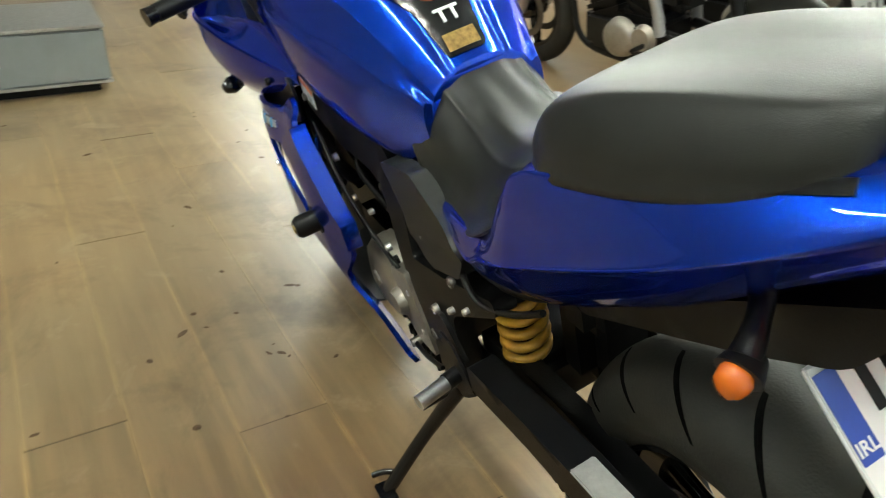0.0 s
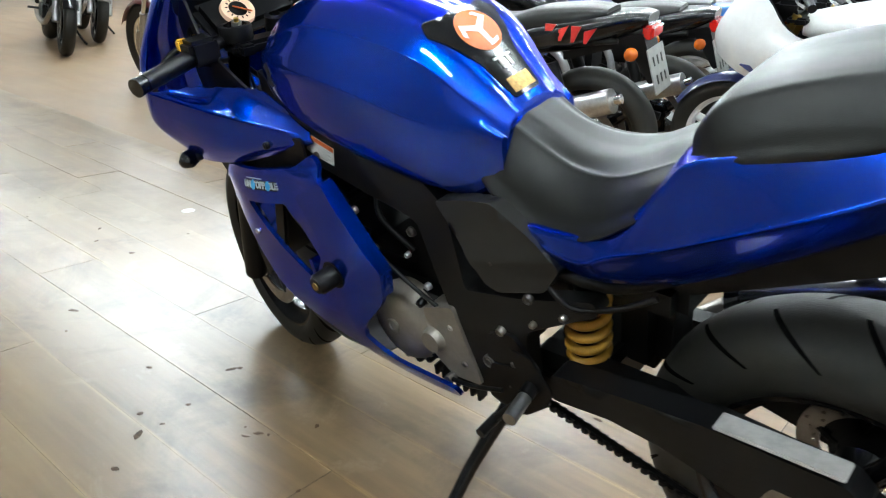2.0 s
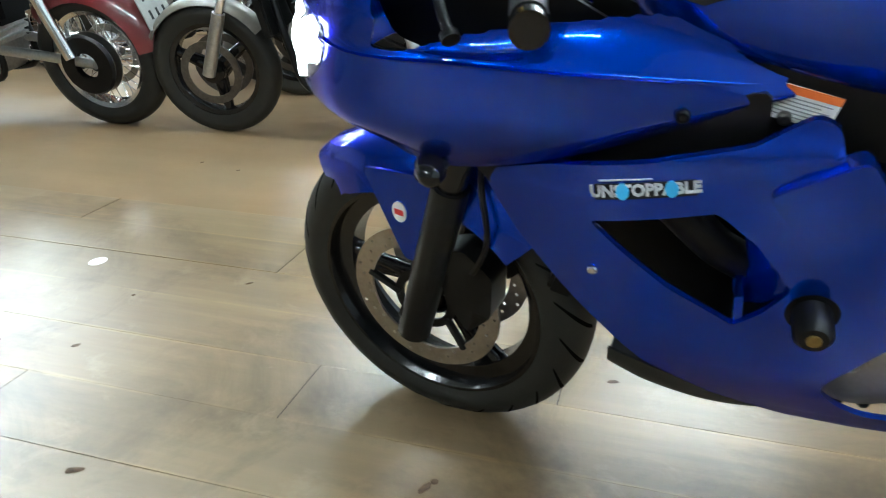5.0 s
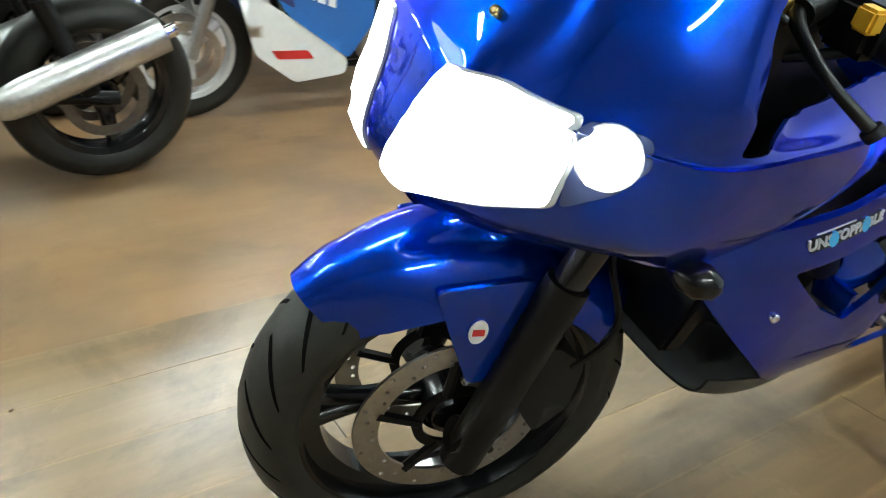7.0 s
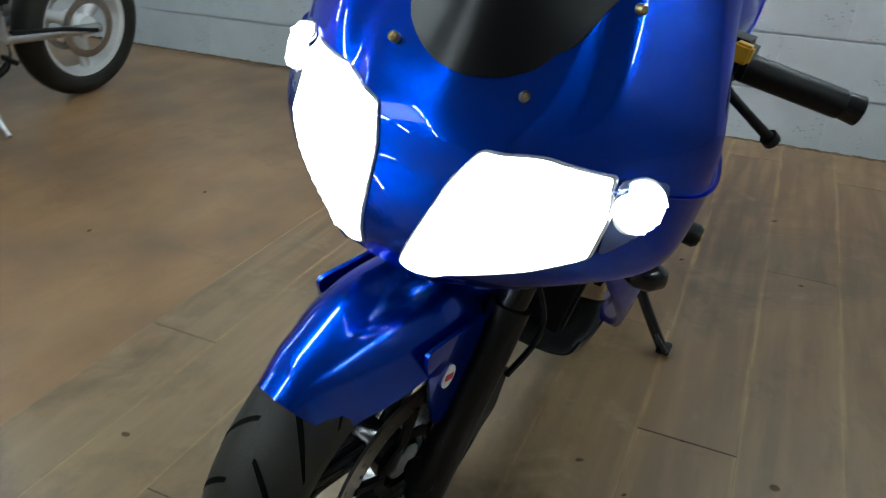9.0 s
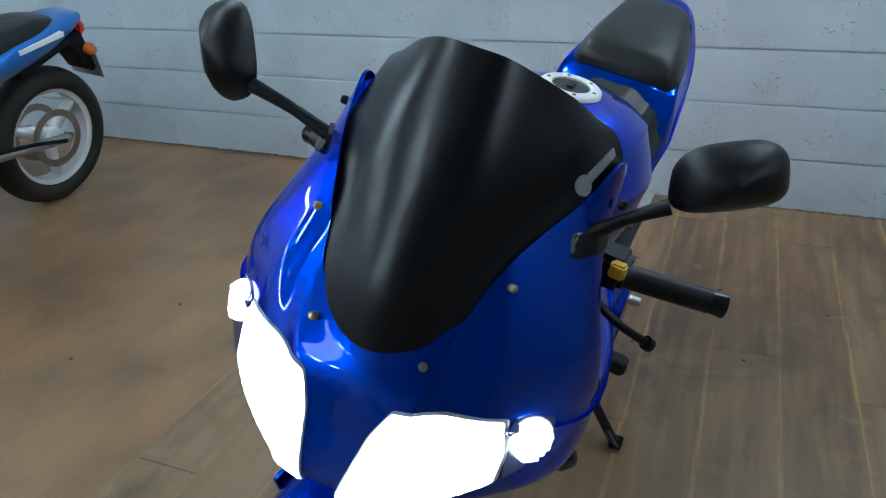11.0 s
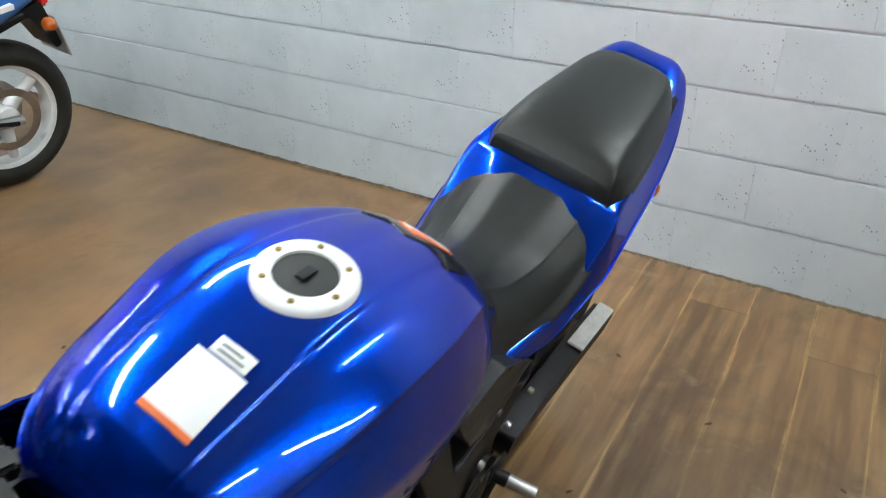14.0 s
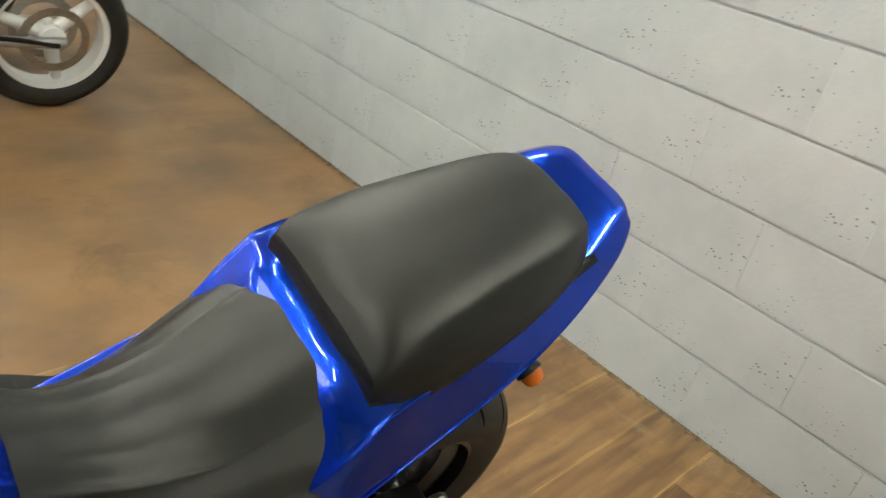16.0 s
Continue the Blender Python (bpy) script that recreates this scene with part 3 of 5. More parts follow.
P("rider_seat", shift(body([seat_section(*q) for q in (
    (.672, .078, .818, .052, .874, .879),
    (.650, .100, .792, .060, .874, .880),
    (.600, .113, .744, .064, .856, .866),
    (.535, .119, .702, .062, .822, .836),
    (.470, .131, .711, .072, .806, .820),
    (.400, .142, .741, .083, .815, .828),
    (.335, .146, .790, .091, .848, .862),
    (.285, .138, .832, .092, .876, .888),
    (.272, .120, .846, .086, .872, .881))], 60, 64), Matrix.Translation((0, .004, 0))), SEAT, "dark grey ribbed vinyl rider seat")
P("pillion_seat", shift(body([
    (.272, .112, .892, .118, .902, .115, .922, .100, .930, .05, .934),
    (.255, .122, .890, .128, .908, .117, .944, .098, .958, .05, .963),
    (.228, .130, .896, .135, .920, .114, .962, .092, .976, .05, .981),
    (.17, .128, .910, .132, .940, .108, .986, .086, .998, .045, 1.003),
    (.08, .118, .938, .122, .966, .098, 1.010, .078, 1.022, .04, 1.027),
    (.005, .102, .968, .107, .990, .088, 1.028, .068, 1.038, .035, 1.043),
    (-.035, .086, .992, .090, 1.007, .074, 1.034, .058, 1.042, .03, 1.046),
    (-.048, .070, 1.005, .074, 1.014, .062, 1.030, .048, 1.036, .025, 1.039)], 52, 44), Matrix.Translation((.0, .004, 0))), SEAT, "domed dark grey vinyl pillion seat")
def cowl_section(x, wb, zb, wc, zc, wt, zt, zi):
    """Half a section of the tail: foot, crease, top edge, inner floor."""
    return (x, wb, zb, wc, zc - .006, wc, zc + .006, wt, zt - .006, wt - .012, zt + .002, wt * .6, zi, wt * .3, zi)


P("tail_cowl", shift(body([cowl_section(*q) for q in (
    (.60, .108, .690, .122, .703, .124, .715, .72),
    (.52, .112, .668, .136, .700, .136, .722, .725),
    (.42, .118, .655, .158, .706, .150, .744, .745),
    (.36, .118, .664, .165, .738, .150, .775, .770),
    (.295, .114, .688, .172, .775, .156, .858, .882),
    (.25, .110, .708, .170, .800, .150, .902, .910),
    (.10, .100, .806, .157, .880, .134, .942, .948),
    (0, .090, .886, .138, .940, .116, .982, .988),
    (-.085, .080, .956, .108, .993, .088, 1.026, 1.034),
    (-.122, .066, 1.002, .084, 1.020, .074, 1.040, 1.046),
    (-.130, .050, 1.010, .066, 1.024, .058, 1.036, 1.040))], 64, 44), Matrix.Translation((0, .001, 0))), BLUE, "glossy blue tail fairing")

# upper fairing
def both(rows):
    return [[(x, -y, z) for x, y, z in r[:0:-1]] + r for r in rows]


lower_edge = [(1.605, 0, .69), (1.595, .05, .69), (1.55, .13, .70), (1.46, .19, .70), (1.36, .21, .675), (1.2, .200, .70), (.98, .168, .775)]
belt = [(1.63, 0, .735), (1.615, .06, .735), (1.562, .158, .745), (1.47, .238, .75), (1.34, .243, .735), (1.18, .224, .745), (.975, .172, .78)]
crease_low = [(1.608, 0, .810), (1.593, .07, .812), (1.541, .168, .835), (1.45, .244, .83), (1.32, .246, .822), (1.17, .219, .806), (.985, .170, .787)]
crease_high = [(1.595, 0, .852), (1.580, .07, .856), (1.537, .167, .847), (1.445, .243, .842), (1.315, .241, .830), (1.168, .214, .813), (.986, .169, .789)]
shoulder = [(1.58, 0, .885), (1.555, .075, .90), (1.510, .160, .918), (1.427, .234, .905), (1.31, .206, .858), (1.17, .186, .850), (.985, .166, .797)]
upper_edge = [(1.573, 0, .902), (1.532, .081, .939), (1.466, .118, 1.024), (1.381, .156, 1.073), (1.294, .177, 1.092), (1.14, .174, .885), (.98, .163, .805)]
UP = [lower_edge, belt, crease_low, crease_high, shoulder, upper_edge]
for row, sharp in zip(UP, (1, 1, 1, .6, .1, 0)):
    # a crease beside each lamp's inner edge
    a, b, c = row[0], row[1], row[2]
    b = (b[0] + sharp * (a[0] - .006 - b[0]), b[1], b[2])
    row[1:2] = [b, tuple(b[i] + (.5 - .37 * sharp) * (c[i] - b[i]) for i in range(3))]
COCKPIT = [(1.412, .842), (1.404, .93), (1.394, .968), (1.355, 1.020), (1.305, 1.052), (1.280, 1.066), (1.274, 1.12), (1.10, 1.12), (.93, 1.06), (.93, .793), (.99, .796), (1.03, .815), (1.055, .845), (1.075, .862), (1.13, .864), (1.21, .858), (1.30, .852), (1.39, .840)]


def nose():
    """The nose shell with the sides of the cockpit left open, then given its thickness."""
    bm = skin(bmesh.new(), fine(both(UP), 220, 80))
    gone = [f for f in bm.faces if inside((f.calc_center_median().x, f.calc_center_median().z), COCKPIT)]
    bmesh.ops.delete(bm, geom=gone, context="FACES")
    rim = [v for v in bm.verts if v.is_boundary]
    for _ in range(4):
        bmesh.ops.smooth_vert(bm, verts=rim, factor=.5, use_axis_x=True, use_axis_y=True, use_axis_z=True)
    bm.normal_update()
    return thicken(bm, 0.004)


P("upper_fairing", nose(), BLUE, "glossy blue nose fairing")


HL = [(.020, .712), (.030, .765), (.040, .813), (.056, .848), (.110, .856), (.172, .854), (.183, .812), (.182, .768), (.137, .745), (.079, .722), (.035, .704)]
fairing = bpy.data.objects["upper_fairing"]
for sg in (1, -1):
    fr = Matrix.Translation((1.66, 0, 0)) @ Matrix(((0, 0, 1, 0), (1, 0, 0, 0), (0, 1, 0, 0), (0, 0, 0, 1)))
    hl = [(sg * y, z) for y, z in rounded(HL, .005)]
    beam = [(sg * (.094 + (y - .094) * .965), .783 + (z - .783) * .97) for y, z in rounded(HL, .005)]
    lamp = decal("headlight", fairing, fr, beam, CLEAR, .004, bike, "lit white headlight lens", dome=.002, step=.005, straight=True)
    decal("lens_edge", fairing, fr, hl, LENS, .0035, lamp, holes=[beam], step=.005, straight=True)
    wing = [(sg * y, z) for y, z in rounded([(.176, .852), (.214, .852), (.224, .828), (.214, .798), (.186, .770)], .008)]
    decal("lens_wing", fairing, fr, wing, COVER, .0022, lamp, "clear lens round the position light", step=.006, straight=True)
    fd = facing((1.512, sg * .196, .826), (.66, sg * .74, .05))
    decal("position_light", fairing, fd, disk2(.0255, 28), CLEAR, .008, bike, "lit round position light", dome=.006, step=.006)
    decal("position_rim", fairing, fd, disk2(.029, 28), LENS, .0025, bike, step=.006, holes=[disk2(.0257, 28)])

# screen
SC = [
    [(1.578, 0, .898), (1.545, .07, .922), (1.475, .112, 1.00), (1.385, .155, 1.058), (1.295, .174, 1.082)],
    [(1.55, 0, .98), (1.53, .05, .985), (1.46, .10, 1.04), (1.38, .14, 1.085), (1.292, .167, 1.098)],
    [(1.50, 0, 1.08), (1.485, .05, 1.085), (1.44, .09, 1.10), (1.37, .13, 1.12), (1.300, .152, 1.122)],
    [(1.425, 0, 1.205), (1.42, .035, 1.203), (1.40, .066, 1.19), (1.355, .10, 1.165), (1.315, .128, 1.138)],
]
P("windscreen", skin(bmesh.new(), fine(both(SC), 64, 30), thick=-0.003), SCREEN, "dark smoked double-bubble windscreen")
# mirrors
def mirror_head(w, h, d):
    """A rounded shell, deepest in the middle, with a glass at its open side."""
    g = []
    for q in (0.0, .25, .5, .75, .92, 1.0):
        k = math.sin(q * math.pi / 2) ** .6
        row = []
        for a in np.linspace(0, 2 * math.pi, 36, endpoint=False):
            c, s_ = math.cos(a), math.sin(a)
            e = .62
            yy = w / 2 * k * math.copysign(abs(c) ** e, c) * (1 - .12 * s_)
            zz = h / 2 * k * math.copysign(abs(s_) ** e, s_) + .10 * yy
            row.append((d * (1 - q) ** 1.0, yy, zz))
        g.append(row)
    g[0] = [(d, p[1] * .02, p[2] * .02) for p in g[1]]
    return skin(bmesh.new(), g, close_u=True, caps=True)


for sg in (1, -1):
    base = Vector((1.392, sg * .162, 1.024))
    mount = [(-.032, -.012), (.022, -.013), (.034, -.002), (.02, .012), (-.024, .012)]
    decal("mirror_base", fairing, facing(base, (.35, sg * .9, .1)), rounded(mount, .006), GLOSS, .005, bike)
    end = Vector((1.366, .242, 1.088)) if sg > 0 else Vector((1.407, -.285, 1.062))
    mid = base.lerp(end, .5) + Vector((0, 0, .004))
    stem = P("mirror_stem", tube([base, mid, end], [.011, .0075, .010]), BLACK)
    if sg > 0:
        mm = Matrix.Translation((1.318, .287, 1.126)) @ pose(0, 0, 0, 0, -12, 18) @ pose(0, 0, 0, 14, 0, 0)
    else:
        mm = Matrix.Translation((1.375, -.335, 1.085)) @ pose(0, 0, 0, 0, -12, -20) @ pose(0, 0, 0, -62, 0, 0)
    head = P("mirror_head", shift(mirror_head(.128, .078, .052), mm), BLACK, "matt black mirror shell")
    part("mirror_glass", shift(spin([(0, -.002), (.03, -.002), (.036, -.001)], (0, 0, 0), "x", 24), mm @ Matrix.Diagonal((1, 1.6, 1, 1))), CHROME, head)

# lower fairing, both sides
LOW = [(1.325, .655), (1.235, .690), (1.12, .712), (1.01, .737), (.957, .772), (.935, .764), (.914, .701), (.831, .617), (.791, .577), (.791, .556), (.819, .497), (.879, .425), (.884, .402), (.857, .371), (.822, .352), (.74, .360), (.655, .372), (.650, .345), (.74, .318), (.821, .304), (.911, .309), (1.005, .345), (1.094, .405), (1.134, .446), (1.205, .513), (1.276, .586)]
HOLE = [(1.178, .630), (1.10, .648), (1.036, .662), (.992, .628), (.946, .572), (.972, .530), (1.000, .503), (1.081, .548), (1.144, .599)]
for sg in (1, -1):
    def f(x, z, sg=sg):
        ridge = max(0, 1 - abs(z - (.712 - .115 * (x - 1.12))) / .022) * max(0, min(1, (1.30 - x) / .06))
        flap = max(0, min(1, (1.0 - x) / .05)) * max(0, min(1, (z - .46) / .06)) * .004
        return sg * (-0.045 * max(0, (x - 1.1) / .2) ** 2 - 0.9 * max(0, .45 - z) ** 1.5 - .035 * max(0, (z - .65) / .12) - .22 * max(0, .90 - x) * (z > .40) + .007 * ridge + flap)
    P("lower_fairing", plate(rounded(LOW, .012), sg * .235, f, [rounded(HOLE, .008)], thick=.010, step=.014, bev=.0025, sign=sg), BLUE, "blue belly fairing with a triangular vent")
    duct = [(1.046, .668), (.992, .636), (.938, .572), (.968, .522), (.998, .498), (1.006, .530), (.990, .560), (1.004, .610), (1.036, .648)]
    P("duct_wall", plate(rounded(duct, .006), sg * .224, lambda x, z, sg=sg: -sg * .75 * max(0, x - .946), thick=.006, step=.014, sign=sg), BLUE, "blue inner wall of the vent")
    P("duct_rib", plate(rounded([(1.004, .545), (.994, .548), (.990, .506), (1.000, .502)], .003), sg * .231, thick=.045, step=.02, sign=sg), BLUE)
    P("duct_hose", tube([(1.12, sg * .170, .655), (1.07, sg * .178, .615), (1.03, sg * .175, .575), (.99, sg * .165, .545)], .024, 14), BLACK, "corrugated black hose behind the vent")
    blade = [(.992, .692), (.905, .742), (.792, .582), (.804, .516), (.872, .548)]
    P("fairing_blade", plate(rounded(blade, .012), sg * .226, lambda x, z, sg=sg: sg * (.017 - .10 * max(0, (z - .62)) - .08 * max(0, .57 - z) - .20 * max(0, .88 - x)), thick=.03, step=.03, bev=.010, sign=sg), BLUE, "blue raised fairing blade")
    P("inner_fairing", plate(rounded([(1.35, .69), (1.0, .79), (1.0, .70), (1.28, .60)], .02), sg * .185, thick=.006, sign=sg), BLACK)
    P("crash_bung", shift(spin([(0, .07), (.016, .07), (.022, .062), (.022, 0), (0, 0)], (0, 0, 0), "y", 24), Matrix.Translation((.920, sg * .213, .543)) @ pose(0, 0, 0, 0, 0, 0 if sg > 0 else 180)), BLACK, "black crash bung")
    P("bung_recess", plate(disk2(.029, 24, .920, .543), sg * .2395, lambda x, z, sg=sg: 0, thick=.004, sign=sg), DARK)
    P("bung_bolt", tube([(.920, sg * .280, .543), (.920, sg * .2855, .543)], [.009, .008], 16), BRASS)

def belly():
    g = []
    for x, w, z0, z1 in ((1.150, .186, .328, .384), (1.09, .196, .308, .372), (1.0, .198, .294, .350), (.90, .190, .298, .345)):
        g.append([(x, -w, z1), (x, -w * .93, z0 + .018), (x, -w * .6, z0), (x, 0, z0 - .004), (x, w * .6, z0), (x, w * .93, z0 + .018), (x, w, z1)])
    return skin(bmesh.new(), fine(g, 30, 20), thick=-.004)


P("belly_pan", belly(), GREY, "dull dark belly pan")
# frame, engine
for sg in (1, -1):
    P("frame_beam", plate(rounded([(1.2, .87), (1.09, .835), (.95, .80), (.76, .745), (.70, .70), (.655, .56), (.54, .585), (.40, .63), (.39, .61), (.52, .53), (.515, .42), (.56, .34), (.63, .35), (.66, .45), (.72, .56), (.77, .66), (.86, .70), (.96, .72), (1.10, .74), (1.2, .78)], .012), sg * .165, lambda x, z, sg=sg: -sg * (.25 * max(0, x - 1.0) + .16 * max(0, min(.22, z - .50)) * max(0, min(1, (.86 - x) / .1))), thick=.035, bev=.005, sign=sg), FRAME, "black alloy frame beam")
    P("side_cover", plate(rounded([(.705, .722), (.640, .742), (.582, .752), (.535, .727), (.462, .683), (.456, .670), (.488, .617), (.584, .580), (.612, .588)], .008), sg * .150, lambda x, z, sg=sg: sg * .006 * max(0, 1 - abs(z - .655 - .35 * (.56 - x)) / .03), thick=.03, step=.015, bev=.004, sign=sg), GREY, "dark grey side cover")
P("engine_block", box(.62, 1.02, -.13, .13, .335, .52, .03), DARK)
P("front_cylinder", shift(box(-.09, .09, -.10, .10, 0, .25, .02), Matrix.Translation((.98, 0, .42)) @ pose(0, 0, 0, 0, 60, 0)), DARK)
P("rear_cylinder", box(.66, .85, -.10, .10, .5, .74, .02), DARK)
P("radiator", shift(box(-.02, .02, -.16, .16, -.19, .13, .006), Matrix.Translation((1.17, 0, .62)) @ pose(0, 0, 0, 0, -18, 0)), DARK)
P("generator_cover", spin([(0, .178), (.05, .178), (.075, .17), (.085, .155), (.088, .12)], (.83, 0, .41), "y", 40), CASE, "taupe engine cover")
P("sprocket_cover", plate(rounded([(.756, .490), (.680, .521), (.626, .361), (.70, .350), (.745, .385)], .012), .172, thick=.05, bev=.006), CASE, "taupe sprocket cover")
P("cover_boss", spin([(0, .20), (.022, .20), (.026, .19), (.028, .15)], (.735, -.012, .425), "y", 24), CASE)
# swingarm, chain
for sg in (1, -1):
    P("swingarm", plate(rounded([(.54, .46), (.30, .474), (.05, .466), (-.02, .43), (-.035, .31), (.03, .30), (.30, .36), (.54, .37)], .015), sg * .115, thick=.035, bev=.006, sign=sg), FRAME, "black swingarm")
P("chain_guard", plate(rounded([(.46, .485), (.30, .512), (.20, .524), (.02, .530), (-.01, .50), (.02, .472), (.30, .455), (.46, .43)], .01), .182, thick=.045, bev=.004), BLACK, "black plastic chain guard")
P("shock_spring", tube([(.455 + .032 * math.cos(a), .078 + .032 * math.sin(a), .455 + .125 * a / 30) for a in np.linspace(0, 30, 70)], .0085, 8), SPRING, "yellow rear shock spring")
P("hugger", box(.30, .38, -.06, .06, .56, .64, .02), BLACK)
P("inner_guard", box(.335, .43, -.085, .045, .42, .66, .03), DARK)
P("swingarm_plate", shift(box(-.084, .084, -.018, .018, -.003, .003, .002), Matrix.Translation((.107, .166, .535)) @ pose(0, 0, 0, 0, 3, 0)), mat("brushed_plate", (.52, .51, .48), .42, .35, var=.25, scale=40), "bare aluminium swingarm top")
# side stand
P("side_stand", tube([(.585, .13, .33), (.62, .24, .205), (.632, .338, .105)], [.017, .013, .013]), GLOSS, "black side stand, folded out")
P("stand_foot", shift(box(-.03, .02, -.012, .02, -.006, .004, .003), Matrix.Translation((.635, .340, .104)) @ pose(0, 0, 0, 15.5, 0, 0)), GLOSS)
P("footpeg", tube([(.497, .205, .434), (.487, .262, .434)], .0125), ALU, "knurled aluminium footpeg")
P("muffler", tube([(.30, -.19, .45), (.05, -.20, .55), (-.10, -.205, .60)], .055, 28), CARBON, "dark round silencer")
pl = P("number_plate", shift(box(-.003, .003, -.090, .090, -.062, .062, .002), Matrix.Translation((-.062, -.006, .768)) @ pose(0, 0, 0, 0, 45, 0)), PAPER, "white number plate with a blue band")
pm = Matrix.Translation((-.062, -.006, .768)) @ pose(0, 0, 0, 0, 45, 0)
part("country_code", shift(lettering("IRL", .016, .0004), pm @ Matrix.Translation((-.0052, .0765, -.010)) @ Matrix(((0, 0, -1, 0), (-1, 0, 0, 0), (0, 1, 0, 0), (0, 0, 0, 1)))), PAPER, pl)
part("country_band", shift(box(-.0045, -.003, .066, .087, -.022, .054, 0), pm), PLATEB, pl)
for y, z, w in ((.045, .033, .010), (.020, .033, .010), (-.010, .033, .014), (.04, -.033, .010), (.012, -.033, .010), (-.016, -.033, .010), (-.045, -.033, .010)):
    part("plate_bar", shift(box(-.0045, -.003, y - w / 2, y + w / 2, z * .85 - .022, z * .85 + .022, 0), pm), BLACK, pl)
P("plate_bracket", tube([(.03, 0, .86), (-.05, 0, .82), (-.06, 0, .80)], .02, 8), BLACK)
P("undertail", plate(rounded([(.33, .70), (.10, .80), (-.06, .90), (-.11, .93), (-.05, .83), (.05, .77), (.30, .64)], .02), .075, thick=.15, bev=.01), BLACK)
# rear lights
P("tail_light", shift(body([(-.152, .055, .955, .06, .965, .055, .985, .02, .99), (-.135, .06, .942, .066, .956, .062, .978, .02, .984), (-.112, .058, .946, .064, .957, .060, .972, .02, .977)], 12, 16), Matrix.Translation((.000, 0, .016))), mat("lit_tail_lens", (0.9, 0.02, 0.012), rough=.2, emit=32.0), "lit red tail light")
P("tail_light_housing", skin(bmesh.new(), [[(x, .074 * math.cos(a), .981 + .036 * math.sin(a)) for a in np.linspace(0, 2 * math.pi, 32, endpoint=False)] for x in (-.146, -.130, -.100)] + [[(-.082, .03 * math.cos(a), .984 + .015 * math.sin(a)) for a in np.linspace(0, 2 * math.pi, 32, endpoint=False)]], close_u=True, thick=.003), BLACK, "black tail light housing")
for sg in (1, -1):
    P("indicator_stalk", tube([(.040, sg * .06, .866), (.010, sg * .10, .855), (-.002, sg * .125, .840)], [.013, .010, .014], 10), BLACK)
    P("indicator", shift(spin([(0, .022), (.016, .017), (.023, .004), (.024, -.012), (.014, -.026), (0, -.03)], (0, 0, 0), "y", 20), Matrix.Translation((-.006, sg * .142, .830)) @ pose(0, 0, 0, 0, 0, 0 if sg > 0 else 180) @ Matrix.Diagonal((.60, .58, .74, 1))), AMBER, "amber rear indicator")
    P("indicator_body", tube([(.000, sg * .117, .837), (-.005, sg * .135, .831)], [.014, .0205], 16), BLACK)
    decal("grab_recess", bpy.data.objects["tail_cowl"], facing((-.020, sg * .118, .998), (0, sg, .45)) @ pose(0, 0, 0, 0, 0, 22 * sg), [(-.034, -.005), (.034, -.005), (.034, .005), (-.034, .005)], BLACK, .0015, bike)
    P("front_indicator", shift(spin([(0, .03), (.012, .025), (.02, .008), (.018, -.012), (.008, -.028), (0, -.03)], (0, 0, 0), "y", 16), Matrix.Translation((1.372, sg * .232, .682)) @ pose(0, 0, 0, 0, 0, 25 if sg > 0 else 155)), GLOSS, "smoked front indicator")
    P("indicator_stem", tube([(1.355, sg * .19, .685), (1.365, sg * .222, .683)], .011, 10), BLACK)
# screws
for sg in (1, -1):
    for x, y, z, o in ((1.563, .070, .899, (.8, .3, .5)), (1.487, .124, .988, (.6, .7, .3))):
        screw("gold_screw", Vector((x + .002, sg * y, z)), (o[0], sg * o[1], o[2]), bike, PALE_GOLD, .0052, .005)
    screw("fairing_screw", Vector((1.087, sg * .207, .764)), (0, sg, .1), bike, BLACK, .008, .004)
    screw("fairing_screw", Vector((1.171, sg * .231, .558)), (0, sg, 0), bike, CHROME, .007, .004)
    screw("mirror_screw", Vector((1.335, sg * .192, 1.055)), (.3, sg, .1), bike, GLOSS, .006, .004)
    for x, y, z, r in ((.591, .150, .640, .006), (.52, .150, .592, .010), (.602, .170, .433, .014), (.985, .168, .75, .008), (.80, .13, .62, .010), (.545, .17, .455, .007), (.555, .17, .40, .007)):
        screw("frame_bolt", Vector((x, sg * y, z)), (0, sg, 0), bike, WORN_DISC, r, .005)
    for k in range(9):
        a = 2.2 + k * .38
        screw("cover_bolt", Vector((.83 + .086 * math.cos(a), sg * .15, .41 + .086 * math.sin(a))), (0, sg, 0), bike, DARK, .009, .012)
P("cover_plug", spin([(0, .1805), (.008, .1805), (.009, .183), (.016, .183), (.017, .176)], (.845, 0, .412), "y", 24), CASE)
# stickers
PRINT_WHITE = mat("worn_white_print", (.48, .49, .50), .5, var=.2, scale=200)
low_l = [o for o in bike.children if o.name.startswith("lower_fairing")][0]
fs = facing((1.118, .30, .679), (0, 1, 0)) @ pose(0, 0, 0, 0, 0, 10.5)
decal("slogan_backing", low_l, fs, [(-.056, -.009), (.056, -.009), (.056, .009), (-.056, .009)], BLACK, .0012, bike, "black slogan strip on the fairing")
decal("slogan", low_l, fs, None, PRINT_WHITE, .0022, bike, "white slogan lettering", bm=lettering("UNSTOPPABLE", .0185, .0007))
for x in (-.024, .030):
    decal("slogan_splash", low_l, fs, disk2(.0075, 10, x, 0, 1.3), CYAN, .0026, bike)
decal("slogan_line", low_l, fs, [(-.05, .0125), (.01, .0125), (.01, .0138), (-.05, .0138)], PRINT_WHITE, .0014, bike)
frame_l = [o for o in bike.children if o.name.startswith("frame_beam")][0]
fl = facing((.975, .30, .765), (0, 1, 0)) @ pose(0, 0, 0, 0, 0, -14)
